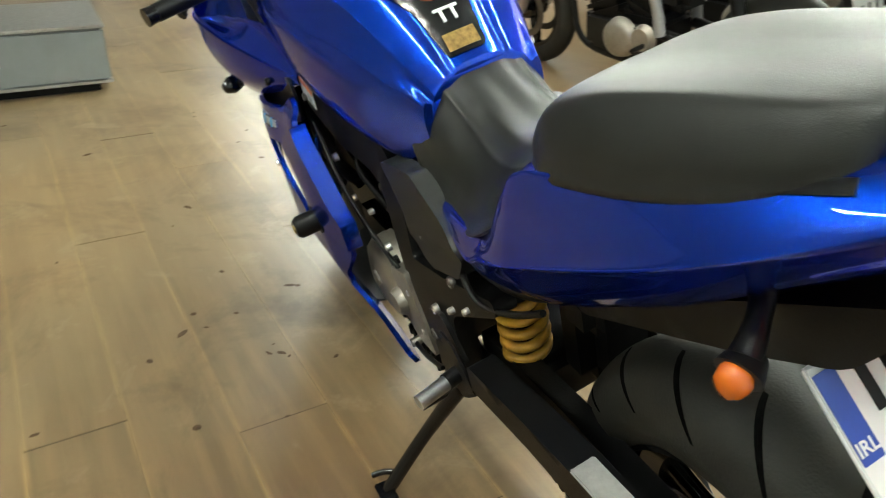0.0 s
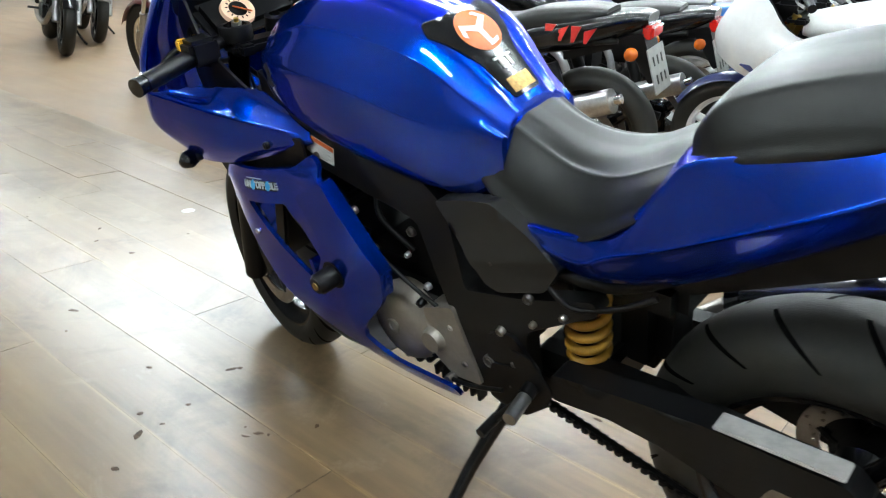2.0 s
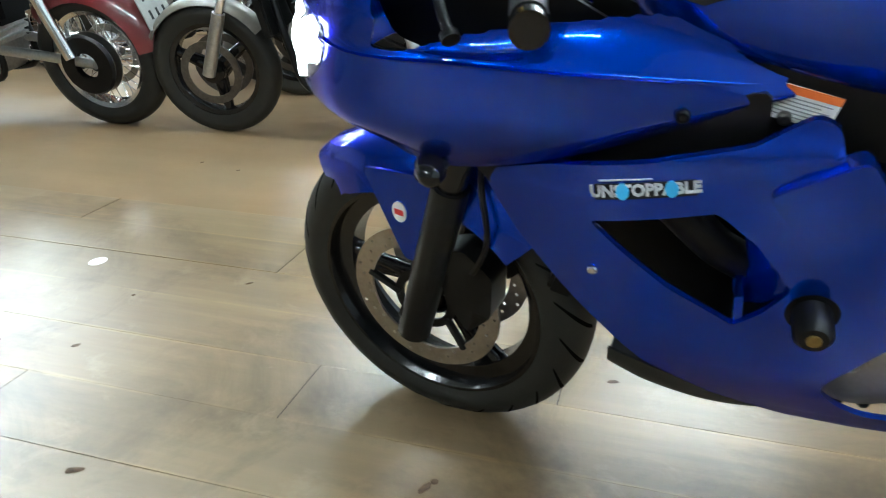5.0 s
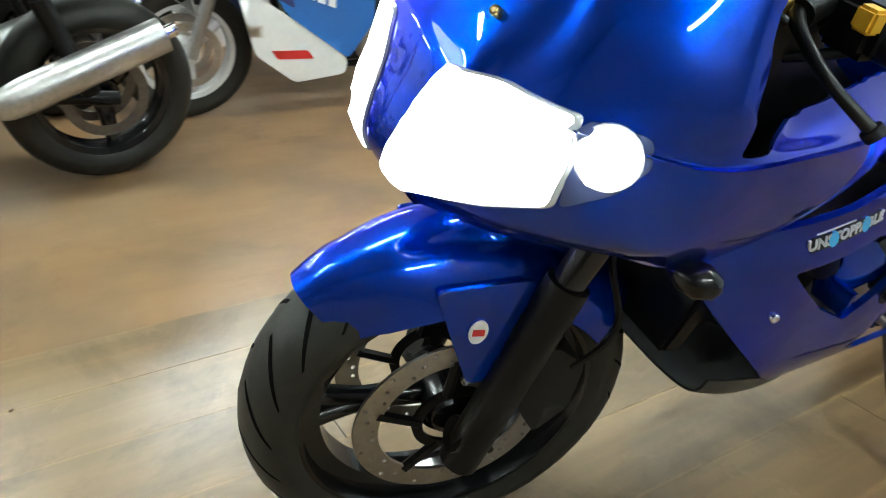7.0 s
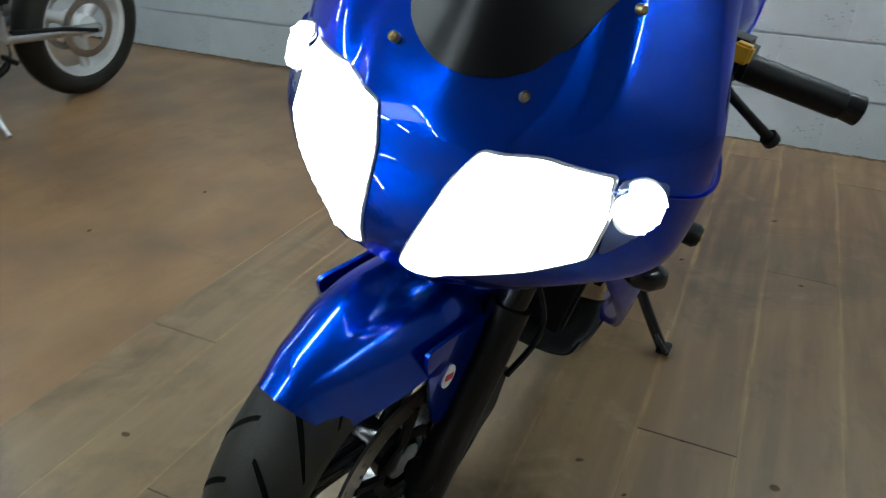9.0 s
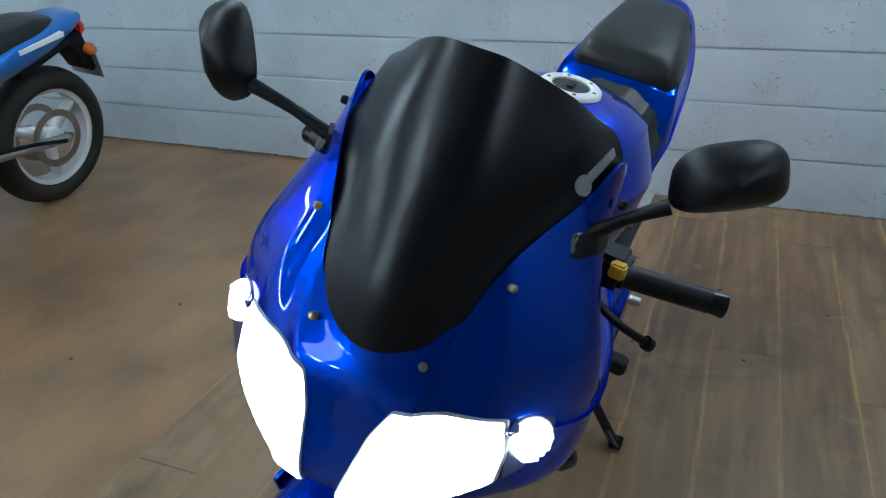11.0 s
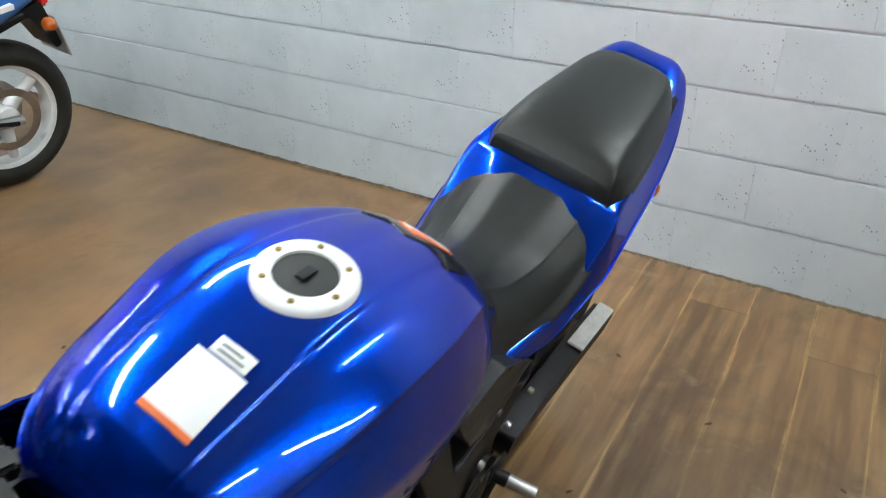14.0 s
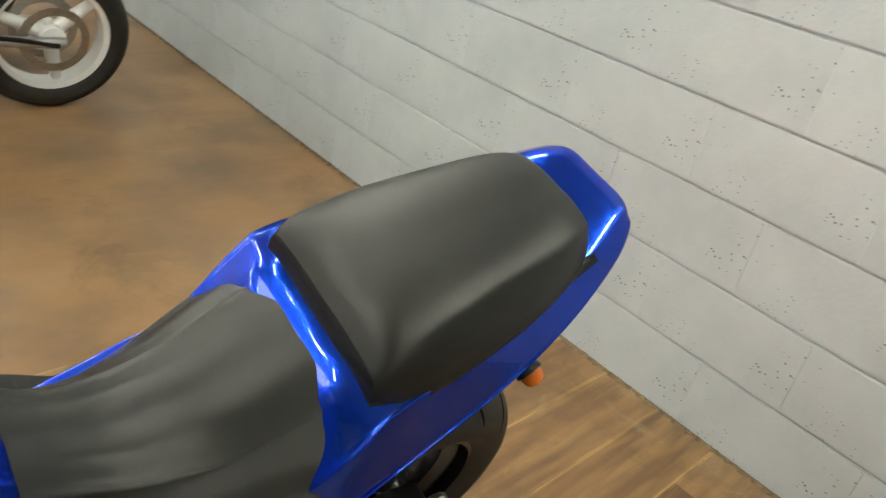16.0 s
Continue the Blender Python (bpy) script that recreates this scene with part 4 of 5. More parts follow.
lab = decal("warning_label", frame_l, fl, [(-.040, -.022), (.040, -.018), (.040, .020), (-.040, .020)], PAPER, .0015, bike, "white warning label with an orange strip")
decal("label_strip", frame_l, fl, [(-.040, .011), (.040, .011), (.040, .020), (-.040, .020)], ORANGE, .0022, lab)
PRINT = mat("pale_grey_print", (.30, .30, .30), .6)
for k in range(6):
    decal("label_print", frame_l, fl, [(-.03, .006 - k * .0042), (.034 - .01 * (k % 2), .006 - k * .0042), (.034 - .01 * (k % 2), .0073 - k * .0042), (-.03, .0073 - k * .0042)], PRINT, .0022, lab)
tank = bpy.data.objects["tank"]
ft = facing((.690, .014, .97), (-.78, 0, .62), (.62, 0, .78))
pad = [(-.03, -.125), (.03, -.125), (.04, -.05), (.060, -.01), (.082, .028), (.066, .055), (.03, .046), (0, .058), (-.03, .046), (-.066, .055), (-.082, .028), (-.060, -.01), (-.04, -.05)]
decal("tank_pad", tank, ft, rounded(pad, .008), GLOSS, .0022, bike, "black tank pad with an orange roundel")
decal("roundel", tank, ft, disk2(.040, 28, 0, 0), ORANGE, .0034, bike, "orange roundel")
for k in range(3):
    a = .5 + k * 2.0944
    c0, s0 = math.cos(a), math.sin(a)
    leg = [(0.006 * -s0, .006 * c0), (.026 * c0 - .008 * s0, .026 * s0 + .008 * c0), (.022 * c0 + .022 * -s0, .022 * s0 + .022 * c0), (.030 * c0 + .02 * -s0, .030 * s0 + .02 * c0), (.034 * c0, .034 * s0), (.006 * s0, -.006 * c0)]
    decal("roundel_arm", tank, ft, leg, PAPER, .0044, bike, step=.02)
decal("pad_word", tank, ft @ Matrix.Translation((0, -.066, 0)), None, PAPER, .0044, bike, bm=lettering("TT", .030, .0008))
decal("pad_badge", tank, ft, [(-.024, -.118), (.024, -.118), (.024, -.092), (-.024, -.092)], mat("bronze_badge", (.32, .2, .07), .4, .8, var=.5, scale=120), .0034, bike)
fp = facing((1.079, .026, 1.02), (.15, 0, .99), (-1, 0, .15))
note = decal("tank_notice", tank, fp, [(-.0305, -.034), (.0305, -.034), (.0305, .034), (-.0305, .034)], PAPER, .0018, bike, "white notice sticker on the tank")
decal("notice_slip", tank, fp, [(-.020, .0365), (.024, .0365), (.024, .054), (-.020, .054)], PAPER, .0018, note)
for k, w in ((0, .030), (1, .024)):
    decal("notice_print", tank, fp, [(-.012, .0405 + k * .006), (-.012 + w, .0405 + k * .006), (-.012 + w, .0422 + k * .006), (-.012, .0422 + k * .006)], GREY, .0026, note)
decal("notice_strip", tank, fp, [(-.0305, -.034), (.0305, -.034), (.0305, -.028), (-.0305, -.028)], ORANGE, .0026, note)
for sg in (1, -1):
    fk = facing((1.10, sg * .3, .905), (.15, sg, .1))
    decal("tank_badge", tank, fk, [(-.022, -.02), (.0, -.024), (.022, -.014), (.004, -.004), (.022, .008), (0, .024), (-.022, .012), (-.004, .002)], GREY, .002, bike)
scr = bpy.data.objects["windscreen"]
fsn = facing((1.36, .20, 1.10), (.3, .85, .4))
decal("screen_badge", scr, fsn, disk2(.0125, 20, -.034, .000), SILVER, .002, bike, "silver round badge")
decal("screen_badge", scr, fsn @ pose(0, .015, 0, 0, 0, 21), rounded([(-.026, -.006), (.034, -.006), (.034, .006), (-.026, .006)], .004), SILVER, .002, bike)
# cockpit
P("dash", shift(box(-.02, .02, -.11, .11, -.05, .05, .015), Matrix.Translation((1.375, 0, .935)) @ pose(0, 0, 0, 0, 50, 0)), BLACK)
dm = Matrix.Translation((1.352, .03, .950)) @ pose(0, 0, 0, 0, 50 - 90, 0)
P("rev_counter", shift(spin([(.020, .004), (.036, .004), (.038, -.006)], (0, 0, 0), "z", 32), dm), DIAL, "pale lit rev counter dial")
P("dial_centre", shift(spin([(0, .003), (.025, .003)], (0, 0, 0), "z", 24), dm), BLACK)
for k in range(11):
    P("dial_tick", shift(box(.022, .027, -.0012, .0012, .0035, .0052, 0), dm @ pose(0, 0, 0, 0, 0, -40 + 26 * k)), BLACK)
P("dial_needle", shift(box(-.03, .012, -.0015, .0015, .006, .008, 0), dm @ pose(0, 0, 0, 0, 0, 50)), ORANGE)
P("indicator_lamp", shift(box(-.004, .004, -.004, .004, 0, .005, 0), Matrix.Translation((1.340, .085, .925))), GREENL)
P("ignition", S(tube([(1.285, 0, .885), (1.275, 0, .935)], .022, 20)), BLACK)
P("key_slot", S(tube([(1.275, 0, .935), (1.2742, 0, .939)], .012, 20)), CHROME)
P("stem_nut", S(tube([(1.205, .004, .905), (1.200, .004, .920)], .019, 6)), CHROME)
P("stem_washer", S(tube([(1.206, .004, .903), (1.205, .004, .907)], .026, 24)), ALU)
for sg in (1, -1):
    P("cap_nut", S(tube([(1.233, sg * .103, .942), (1.2305, sg * .103, .950)], .0105, 6)), ALU)
    P("preload_screw", S(tube([(1.2305, sg * .103, .950), (1.2285, sg * .103, .956)], .005, 10)), GOLD)
    P("yoke_clamp", S(box(1.19, 1.215, sg * .103 - .016, sg * .103 + .016, .887, .908, .004)), BLACK)
    P("clip_on_clamp", S(spin([(.022, -.016), (.032, -.016), (.034, -.012), (.034, .012), (.032, .016), (.022, .016)], (1.246, sg * .103, .925), "z", 28)), BLACK)
P("brake_reservoir", SB(tube([(1.250, -.132, .948), (1.243, -.132, .976)], .029, 8)), BLACK, "black octagonal brake fluid reservoir")
P("reservoir_lid", SB(tube([(1.243, -.132, .976), (1.241, -.132, .988)], .0325, 8)), BLACK)
P("reservoir_arm", SB(tube([(1.27, -.165, .925), (1.25, -.135, .95)], .007, 8)), BLACK)
P("throttle_cable", SB(tube([(1.24, -.215, .915), (1.30, -.24, .90), (1.37, -.17, .905), (1.33, -.06, .84), (1.22, -.05, .77)], .005, 8)), BLACK)
P("clutch_cable", SB(tube([(1.315, .18, .918), (1.365, .14, .935), (1.38, .04, .905), (1.31, -.03, .83), (1.2, -.08, .76)], .0045, 8)), BLACK)
P("wiring_loom", SB(tube([(1.235, .205, .90), (1.28, .16, .875), (1.33, .08, .85), (1.31, .02, .78)], .006, 8)), BLACK)
for sg in (1, -1):
    P("cable", SB(tube([(1.32, sg * .17, .92), (1.38, sg * .12, .93), (1.36, sg * .06, .86), (1.28, sg * .07, .75)], .004, 6)), BLACK)
    P("brake_hose", S(tube([(1.345, sg * .115, .42), (1.31, sg * .13, .5), (1.33, sg * .10, .60), (1.30, sg * .06, .70)], .005, 6)), BLACK)
    P("inner_panel", plate(rounded([(1.50, .93), (1.36, 1.02), (1.26, .90), (1.14, .83), (1.2, .76), (1.45, .80)], .02), sg * .165, lambda x, z, sg=sg: -sg * .35 * max(0, x - 1.3), thick=.006, sign=sg), BLACK)
# rear end details
P("shock_body", tube([(.462, .078, .42), (.448, .078, .62)], .026, 14), DARK)
P("linkage", box(.42, .56, -.10, .10, .33, .44, .02), DARK)
P("chain", tube([(.60, .125, .365), (.30, .125, .305), (.04, .125, .250)], .008, 6), DARK)
P("chain_upper", tube([(.60, .125, .42), (.30, .125, .425), (.04, .125, .42)], .010, 6), DARK)
for k in range(34):
    x = .58 - k * .0165
    P("chain_link", box(x - .0065, x + .0065, .117, .136, .242 + .205 * x - .0065, .242 + .205 * x + .0065, .002), FRAME if k % 2 else DARK)
spk = spin([(.03, .108), (.095, .108), (.100, .112), (.095, .116), (.03, .116)], (.042, 0, .332), "y", 48)
P("rear_sprocket", spk, STEEL)
P("heel_plate", plate(rounded([(.60, .44), (.52, .46), (.47, .40), (.53, .34), (.60, .36)], .015), .175, thick=.012, bev=.003), FRAME)
P("gear_lever", tube([(.500, .185, .425), (.545, .190, .370), (.583, .195, .322)], .007, 8), DARK)
P("gear_toe", tube([(.583, .188, .322), (.583, .238, .320)], .010, 12), BLACK, "black knurled gear pedal tip")
P("silencer_hanger", tube([(.17, -.12, .74), (.15, -.17, .68), (.13, -.19, .59)], [.016, .012, .018], 10), BLACK)
P("muffler_collar", tube([(.31, -.189, .447), (.285, -.1905, .458)], .0585, 28), CHROME)
P("muffler_end", tube([(-.085, -.2045, .594), (-.115, -.2055, .606)], [.0575, .055], 28), CHROME)
P("link_pipe", tube([(.33, -.185, .435), (.45, -.12, .36), (.60, -.05, .32)], .022, 12), STEEL)


def treads(wheel_ob, r, w, n, lean=.30):
    """Curved sipes cut over the crown and shoulders, as narrow dark strips."""
    bm = bmesh.new()
    for k in range(n):
        for sg in (1, -1):
            a0 = 2 * math.pi * (k + (0 if sg > 0 else .5)) / n
            pts = []
            for q in np.linspace(.12, .92, 9):
                t = math.pi / 2 - q * math.pi / 2 * .86
                rr = r - w * .46 + w * .46 * math.sin(t) ** .9 + .0006
                y = sg * w / 2 * math.cos(t)
                a = a0 + lean * q ** 1.5
                wd = .0022 + .0034 * math.sin(q * math.pi)
                pts.append([(rr * math.cos(a + d / r), y, rr * math.sin(a + d / r)) for d in (-wd, wd)])
            skin(bm, pts)
    return part("tread", bm, mat_groove, wheel_ob)


mat_groove = mat("groove_rubber", (.002, .002, .002), .95, var=.2, scale=50, spec=.05)
treads(rw, .328, .182, 17)
treads(fw, .290, .130, 22, -.34)

# hoses, brackets and fasteners round the engine and the rear end
for sg in (1, -1):
    P("coolant_hose", tube([(1.15, sg * .12, .70), (1.06, sg * .15, .66), (.99, sg * .15, .60), (.93, sg * .13, .57)], .014, 10), BLACK)
    P("head_cover", shift(box(-.075, .075, -.085, .085, -.02, .03, .012), Matrix.Translation((1.095, 0, .545)) @ pose(0, 0, 0, 0, 60, 0)), DARK) if sg > 0 else None
    P("spark_lead", tube([(.90, sg * .11, .68), (.86, sg * .145, .64), (.80, sg * .13, .58)], .006, 8), BLACK)
    P("clutch_wire", tube([(.98, sg * .17, .70), (.90, sg * .178, .62), (.80, sg * .175, .55), (.72, sg * .165, .50)], .0045, 8), BLACK)
    for x, z, r in ((.905, .655, .011), (.865, .585, .009), (.775, .600, .008), (.735, .545, .010), (.690, .470, .009), (.665, .395, .010), (.570, .515, .012), (.545, .360, .009), (.500, .560, .008), (.440, .600, .008)):
        screw("case_bolt", Vector((x, sg * .168, z)), (0, sg, 0), bike, STEEL if (x * 100) % 2 < 1 else ALU, r * .75, .006)
for k in range(7):
    x = .64 + .018 * k
    P("case_rib", box(x - .004, x + .004, .150, .174, .315 + .002 * k, .352, .002), DARK)
P("rear_set_plate", plate(rounded([(.60, .50), (.545, .52), (.49, .46), (.50, .40), (.555, .335), (.61, .35)], .012), .172, thick=.008, bev=.002), BLACK)
P("heel_guard", plate(rounded([(.545, .50), (.50, .50), (.455, .44), (.48, .40), (.52, .42)], .01), .184, thick=.004, bev=.001), BLACK)
P("shift_rod", tube([(.565, .186, .395), (.64, .186, .365), (.70, .182, .35)], .0045, 8), DARK)
P("shift_joint", tube([(.70, .170, .35), (.70, .190, .35)], .009, 12), STEEL)
P("peg_hinge", tube([(.505, .165, .434), (.497, .208, .434)], .0145, 14), BLACK)
P("peg_bolt", tube([(.512, .172, .434), (.512, .180, .434)], .012, 6), STEEL)
P("stand_spring", tube([(.59 + .006 * math.cos(a) + .0012 * a, .15 + .003 * a + .006 * math.sin(a), .315 - .0035 * a) for a in np.linspace(0, 30, 70)], .0018, 5), STEEL)
P("stand_prong", tube([(.628, .305, .135), (.655, .330, .128), (.668, .352, .120)], .006, 8), GLOSS)
P("stand_pivot", tube([(.585, .115, .332), (.585, .150, .332)], .016, 14), STEEL)
P("shock_reservoir", tube([(.46, .085, .63), (.40, .095, .645)], .022, 16), DARK)
P("seat_rail", tube([(.62, .125, .66), (.40, .115, .645), (.26, .07, .70)], .012, 10), FRAME)
P("battery_lead", tube([(.50, .14, .64), (.44, .15, .61), (.37, .135, .625), (.31, .12, .66)], .005, 8), BLACK)
P("axle_nut", tube([(.042, .128, .332), (.042, .145, .332)], .018, 6), STEEL)
P("chain_adjuster", box(-.045, .01, .112, .132, .318, .346, .004), ALU)
P("brake_line", tube([(.30, -.10, .47), (.15, -.09, .46), (.06, -.09, .43)], .004, 6), BLACK)
for k in range(9):
    a = 2 * math.pi * k / 9
    screw("sprocket_bolt", Vector((.042 + .05 * math.cos(a), .117, .332 + .05 * math.sin(a))), (0, 1, 0), bike, STEEL, .005, .004)


# ---- the other motorcycles ----
def plain_wheel(name, parent, x, r, w, rim_m, wires=False, side=1):
    e = new(name)
    e.parent = parent
    e.matrix_basis = Matrix.Translation((x, 0, r))
    ri = r * .735
    part("tyre", spin(tyre_profile(r, w, ri - .01), (0, 0, 0), "y", 44), RUBBER, e, "", 80)
    hw = w * .34
    part("rim", spin([(ri, -hw), (ri - .03, -hw * .8), (ri - .036, 0), (ri - .03, hw * .8), (ri, hw)], (0, 0, 0), "y", 44), rim_m, e)
    part("hub", spin([(0, -.06), (.05, -.06), (.055, -.03), (.04, 0), (.055, .03), (.05, .06), (0, .06)], (0, 0, 0), "y", 20), rim_m if not wires else CHROME, e)
    if wires:
        for k in range(36):
            a, d = 2 * math.pi * k / 36, (.25 if k % 2 else -.25)
            s_ = .045 if (k // 2) % 2 else -.045
            part("wire_spoke", tube([(.045 * math.cos(a + d), s_, .045 * math.sin(a + d)), ((ri - .03) * math.cos(a), 0, (ri - .03) * math.sin(a))], .0022, 5), CHROME, e)
    else:
        for k in range(3):
            a = 2 * math.pi * k / 3 + .4
            part("spoke", tube([(.04 * math.cos(a), 0, .04 * math.sin(a)), ((ri - .03) * math.cos(a), 0, (ri - .03) * math.sin(a))], [.034, .022], 10), rim_m, e)
    disc_m = WORN_DISC if rim_m is GLOSS else STEEL
    for y in (.065, -.065):
        part("brake_disc", spin([(.108, y), (.142, y), (.142, y + .005), (.108, y + .005), (.108, y)], (0, 0, 0), "y", 32), disc_m, e)
    return e


def finned(x0, x1, y, z0, z1, n):
    """A cylinder block with cooling fins."""
    rings = []
    for k in range(n):
        g, h = (0 if k % 2 else .014), (z1 - z0) / n
        for z in (z0 + h * k, z0 + h * (k + 1)):
            rings.append([(x0 - g, -y - g, z), (x1 + g, -y - g, z), (x1 + g, y + g, z), (x0 - g, y + g, z)])
    bm = skin(bmesh.new(), rings, close_u=True, caps=True)
    return bm


def moto(name, label, m, paint, tail_m, rim_m, kind, wb=1.45, engine_m=None, guard_m=None, fork_m=None, lower=None, group="parked motorcycles"):
    """A parked motorcycle: kind is naked, cruiser or sport."""
    t = thing(name, label, "motorcycle", m, group)
    eng = engine_m or DARK
    cru, spo = kind == "cruiser", kind == "sport"
    rr, rf = (.325, .33) if cru else (.335, .300) if spo else (.315, .300)
    plain_wheel("rear_wheel", t, 0, rr, .15, rim_m, cru)
    plain_wheel("front_wheel", t, wb, rf, .11 if not cru else .09, rim_m, cru)
    hx = wb - .25 if not cru else wb - .30
    hz = .93 if not cru else .95
    for sg in (1, -1):
        y = sg * .095
        part("fork_slider", tube([(wb, y, rf), (wb - .10, y, rf + .27)], .028, 12), fork_m or ALU, t)
        part("fork_tube", tube([(wb - .10, y, rf + .27), (hx, y, hz)], .020, 12), CHROME if not spo else GOLD, t)
        part("grip", tube([(hx - .06, sg * .24, hz + .10), (hx - .12, sg * .37, hz + .08)], .018, 10), BLACK, t)
        part("handlebar", tube([(hx, sg * .03, hz + .02), (hx - .01, sg * .13, hz + .10), (hx - .06, sg * .24, hz + .10), (hx - .12, sg * .36, hz + .08)], .012, 8), CHROME if cru else BLACK, t)
        part("lever", tube([(hx - .01, sg * .20, hz + .11), (hx - .04, sg * .30, hz + .09), (hx - .09, sg * .36, hz + .08)], .006, 6), ALU, t)
        mz = hz + .24
        part("mirror_stem", tube([(hx - .03, sg * .20, hz + .11), (hx, sg * .24, hz + .18), (hx - .01, sg * .28, mz)], .006, 6), BLACK if not cru else CHROME, t)
        part("mirror", shift(mirror_head(.13, .08, .04), Matrix.Translation((hx - .02, sg * .29, mz))), BLACK if not cru else CHROME, t)
        part("rear_indicator", shift(spin([(0, .03), (.02, .025), (.03, .005), (.028, -.015), (0, -.03)], (0, 0, 0), "y", 14), Matrix.Translation((-.20 if not cru else -.26, sg * .14, .66 if cru else .74))), AMBER, t)
        part("front_indicator", shift(spin([(0, .03), (.02, .025), (.03, .005), (.028, -.015), (0, -.03)], (0, 0, 0), "y", 14), Matrix.Translation((hx + .10, sg * .18, .82))), AMBER, t)
        part("swingarm", tube([(.50, sg * .11, .38), (.25, sg * .11, .36), (-.03, sg * .10, rr)], .024, 10), FRAME if kind == "naked" else ALU, t)
        part("frame_rail", tube([(hx - .05, sg * .05, .86), (hx - .30, sg * .14, .74), (.58, sg * .14, .60), (.50, sg * .13, .38)], .026, 10), SILVER if spo or kind == "naked" else FRAME, t)
        part("down_tube", tube([(hx - .05, sg * .04, .80), (hx - .14, sg * .10, .45), (hx - .25, sg * .11, .24), (.52, sg * .11, .24), (.48, sg * .11, .40)], .016, 8), FRAME, t)
        part("footpeg", tube([(.55, sg * .16, .34), (.55, sg * .26, .335)], .012, 8), BLACK, t)
        part("rear_rail", tube([(.62, sg * .11, .68), (.25, sg * .11, .72), (-.12, sg * .09, .78)], .014, 8), FRAME, t)
        if cru or kind == "naked":
            part("rear_shock", tube([(.06, sg * .135, .36), (.17, sg * .125, .66)], .030, 12), CHROME if cru else FRAME, t)
    part("front_mudguard", skin(bmesh.new(), [[(wb + (rf + .022 - .03 * abs(q) ** 3) * math.cos(a), .065 * q, rf + (rf + .022 - .03 * abs(q) ** 3) * math.sin(a)) for q in np.linspace(-1, 1, 9)] for a in np.linspace(.5, 2.5 if not cru else 2.9, 14)], thick=.004), guard_m or paint, t)
    part("yoke", box(hx - .05, hx + .04, -.12, .12, hz - .04, hz - .01, .008), BLACK, t)
    part("crankcase", box(.52, hx - .25, -.16, .16, .24, .44, .04), eng, t)
    part("cylinder", shift(finned(-.07, .09, .12, 0, .26, 13), Matrix.Translation((hx - .38, 0, .42)) @ pose(0, 0, 0, 0, 22, 0)), eng, t)
    part("cylinder_rear", shift(finned(-.07, .07, .10, 0, .22, 11), Matrix.Translation((hx - .55, 0, .42)) @ pose(0, 0, 0, 0, -20, 0)), eng, t)
    part("clutch_cover", spin([(0, .20), (.06, .20), (.085, .185), (.095, .15)], (.70, 0, .34), "y", 28), CASE if not cru else CHROME, t)
    part("sprocket_cover", spin([(0, .185), (.05, .185), (.065, .15)], (.57, 0, .36), "y", 20), CASE if not cru else CHROME, t)
    part("carburettor", box(.56, .68, -.09, .09, .56, .66, .02), DARK, t)
    part("air_box", box(.40, .56, -.12, .12, .48, .70, .04), BLACK, t)
    if cru:
        part("tank", body([(hx - .52, .04, .76, .06, .78, .05, .80, .02, .82), (hx - .40, .09, .74, .13, .80, .10, .86, .04, .88), (hx - .20, .10, .77, .14, .84, .11, .91, .04, .93), (hx - .04, .06, .82, .09, .87, .07, .92, .03, .94)], 24, 20), paint, t)
        part("seat", body([(.62, .08, .68, .10, .70, .08, .73, .03, .74), (.45, .14, .66, .16, .69, .13, .72, .05, .73), (.25, .13, .70, .15, .73, .12, .77, .05, .78), (.18, .10, .76, .12, .78, .10, .83, .04, .84), (-.05, .09, .78, .11, .80, .09, .84, .04, .85)], 26, 20), SEAT, t)
        part("rear_mudguard", skin(bmesh.new(), [[((rr + .05 - .10 * abs(q) ** 3) * math.cos(a), .10 * q, rr + (rr + .05 - .10 * abs(q) ** 3) * math.sin(a)) for q in np.linspace(-1, 1, 13)] for a in np.linspace(.7, 2.95, 18)], thick=.005), paint, t)
        part("chain_case", spin([(.06, .10), (.13, .10), (.14, .115), (.13, .13), (.06, .13)], (0, 0, rr), "y", 28), BLACK, t)
        for z in (.0, .09):
            part("exhaust", tube([(hx - .30, -.17, .46), (hx - .25, -.18, .34), (.50, -.18, .25 + z), (-.15, -.19, .29 + z)], [.022, .026, .030, .036], 12), CHROME, t)
        part("tool_box", tube([(hx - .28, .14, .60), (hx - .18, .14, .56)], .05, 14), CHROME, t)
        part("air_cleaner", spin([(0, .21), (.07, .21), (.085, .19), (.085, .12)], (hx - .42, 0, .62), "y", 24), CHROME, t)
    else:
        part("tank", body([(.60, .06, .74, .08, .78, .06, .82, .03, .84), (.70, .11, .74, .15, .84, .10, .93, .04, .95), (.85, .13, .76, .18, .88, .13, .98, .05, 1.0), (1.0, .12, .80, .17, .89, .12, .97, .05, .99), (hx - .03, .07, .84, .09, .87, .07, .91, .03, .93)], 26, 22), paint, t)
        part("filler_cap", spin([(0, .008), (.03, .008), (.036, 0)], (.85, 0, 1.0), "z", 20), BLACK, t)
        part("seat", body([(.64, .07, .77, .09, .80, .07, .83, .03, .84), (.45, .12, .74, .14, .78, .11, .82, .05, .83), (.28, .11, .78, .13, .82, .11, .87, .05, .88), (.05, .10, .82, .12, .86, .10, .90, .05, .91), (-.06, .06, .86, .08, .88, .07, .90, .03, .905)], 26, 20), SEAT, t)
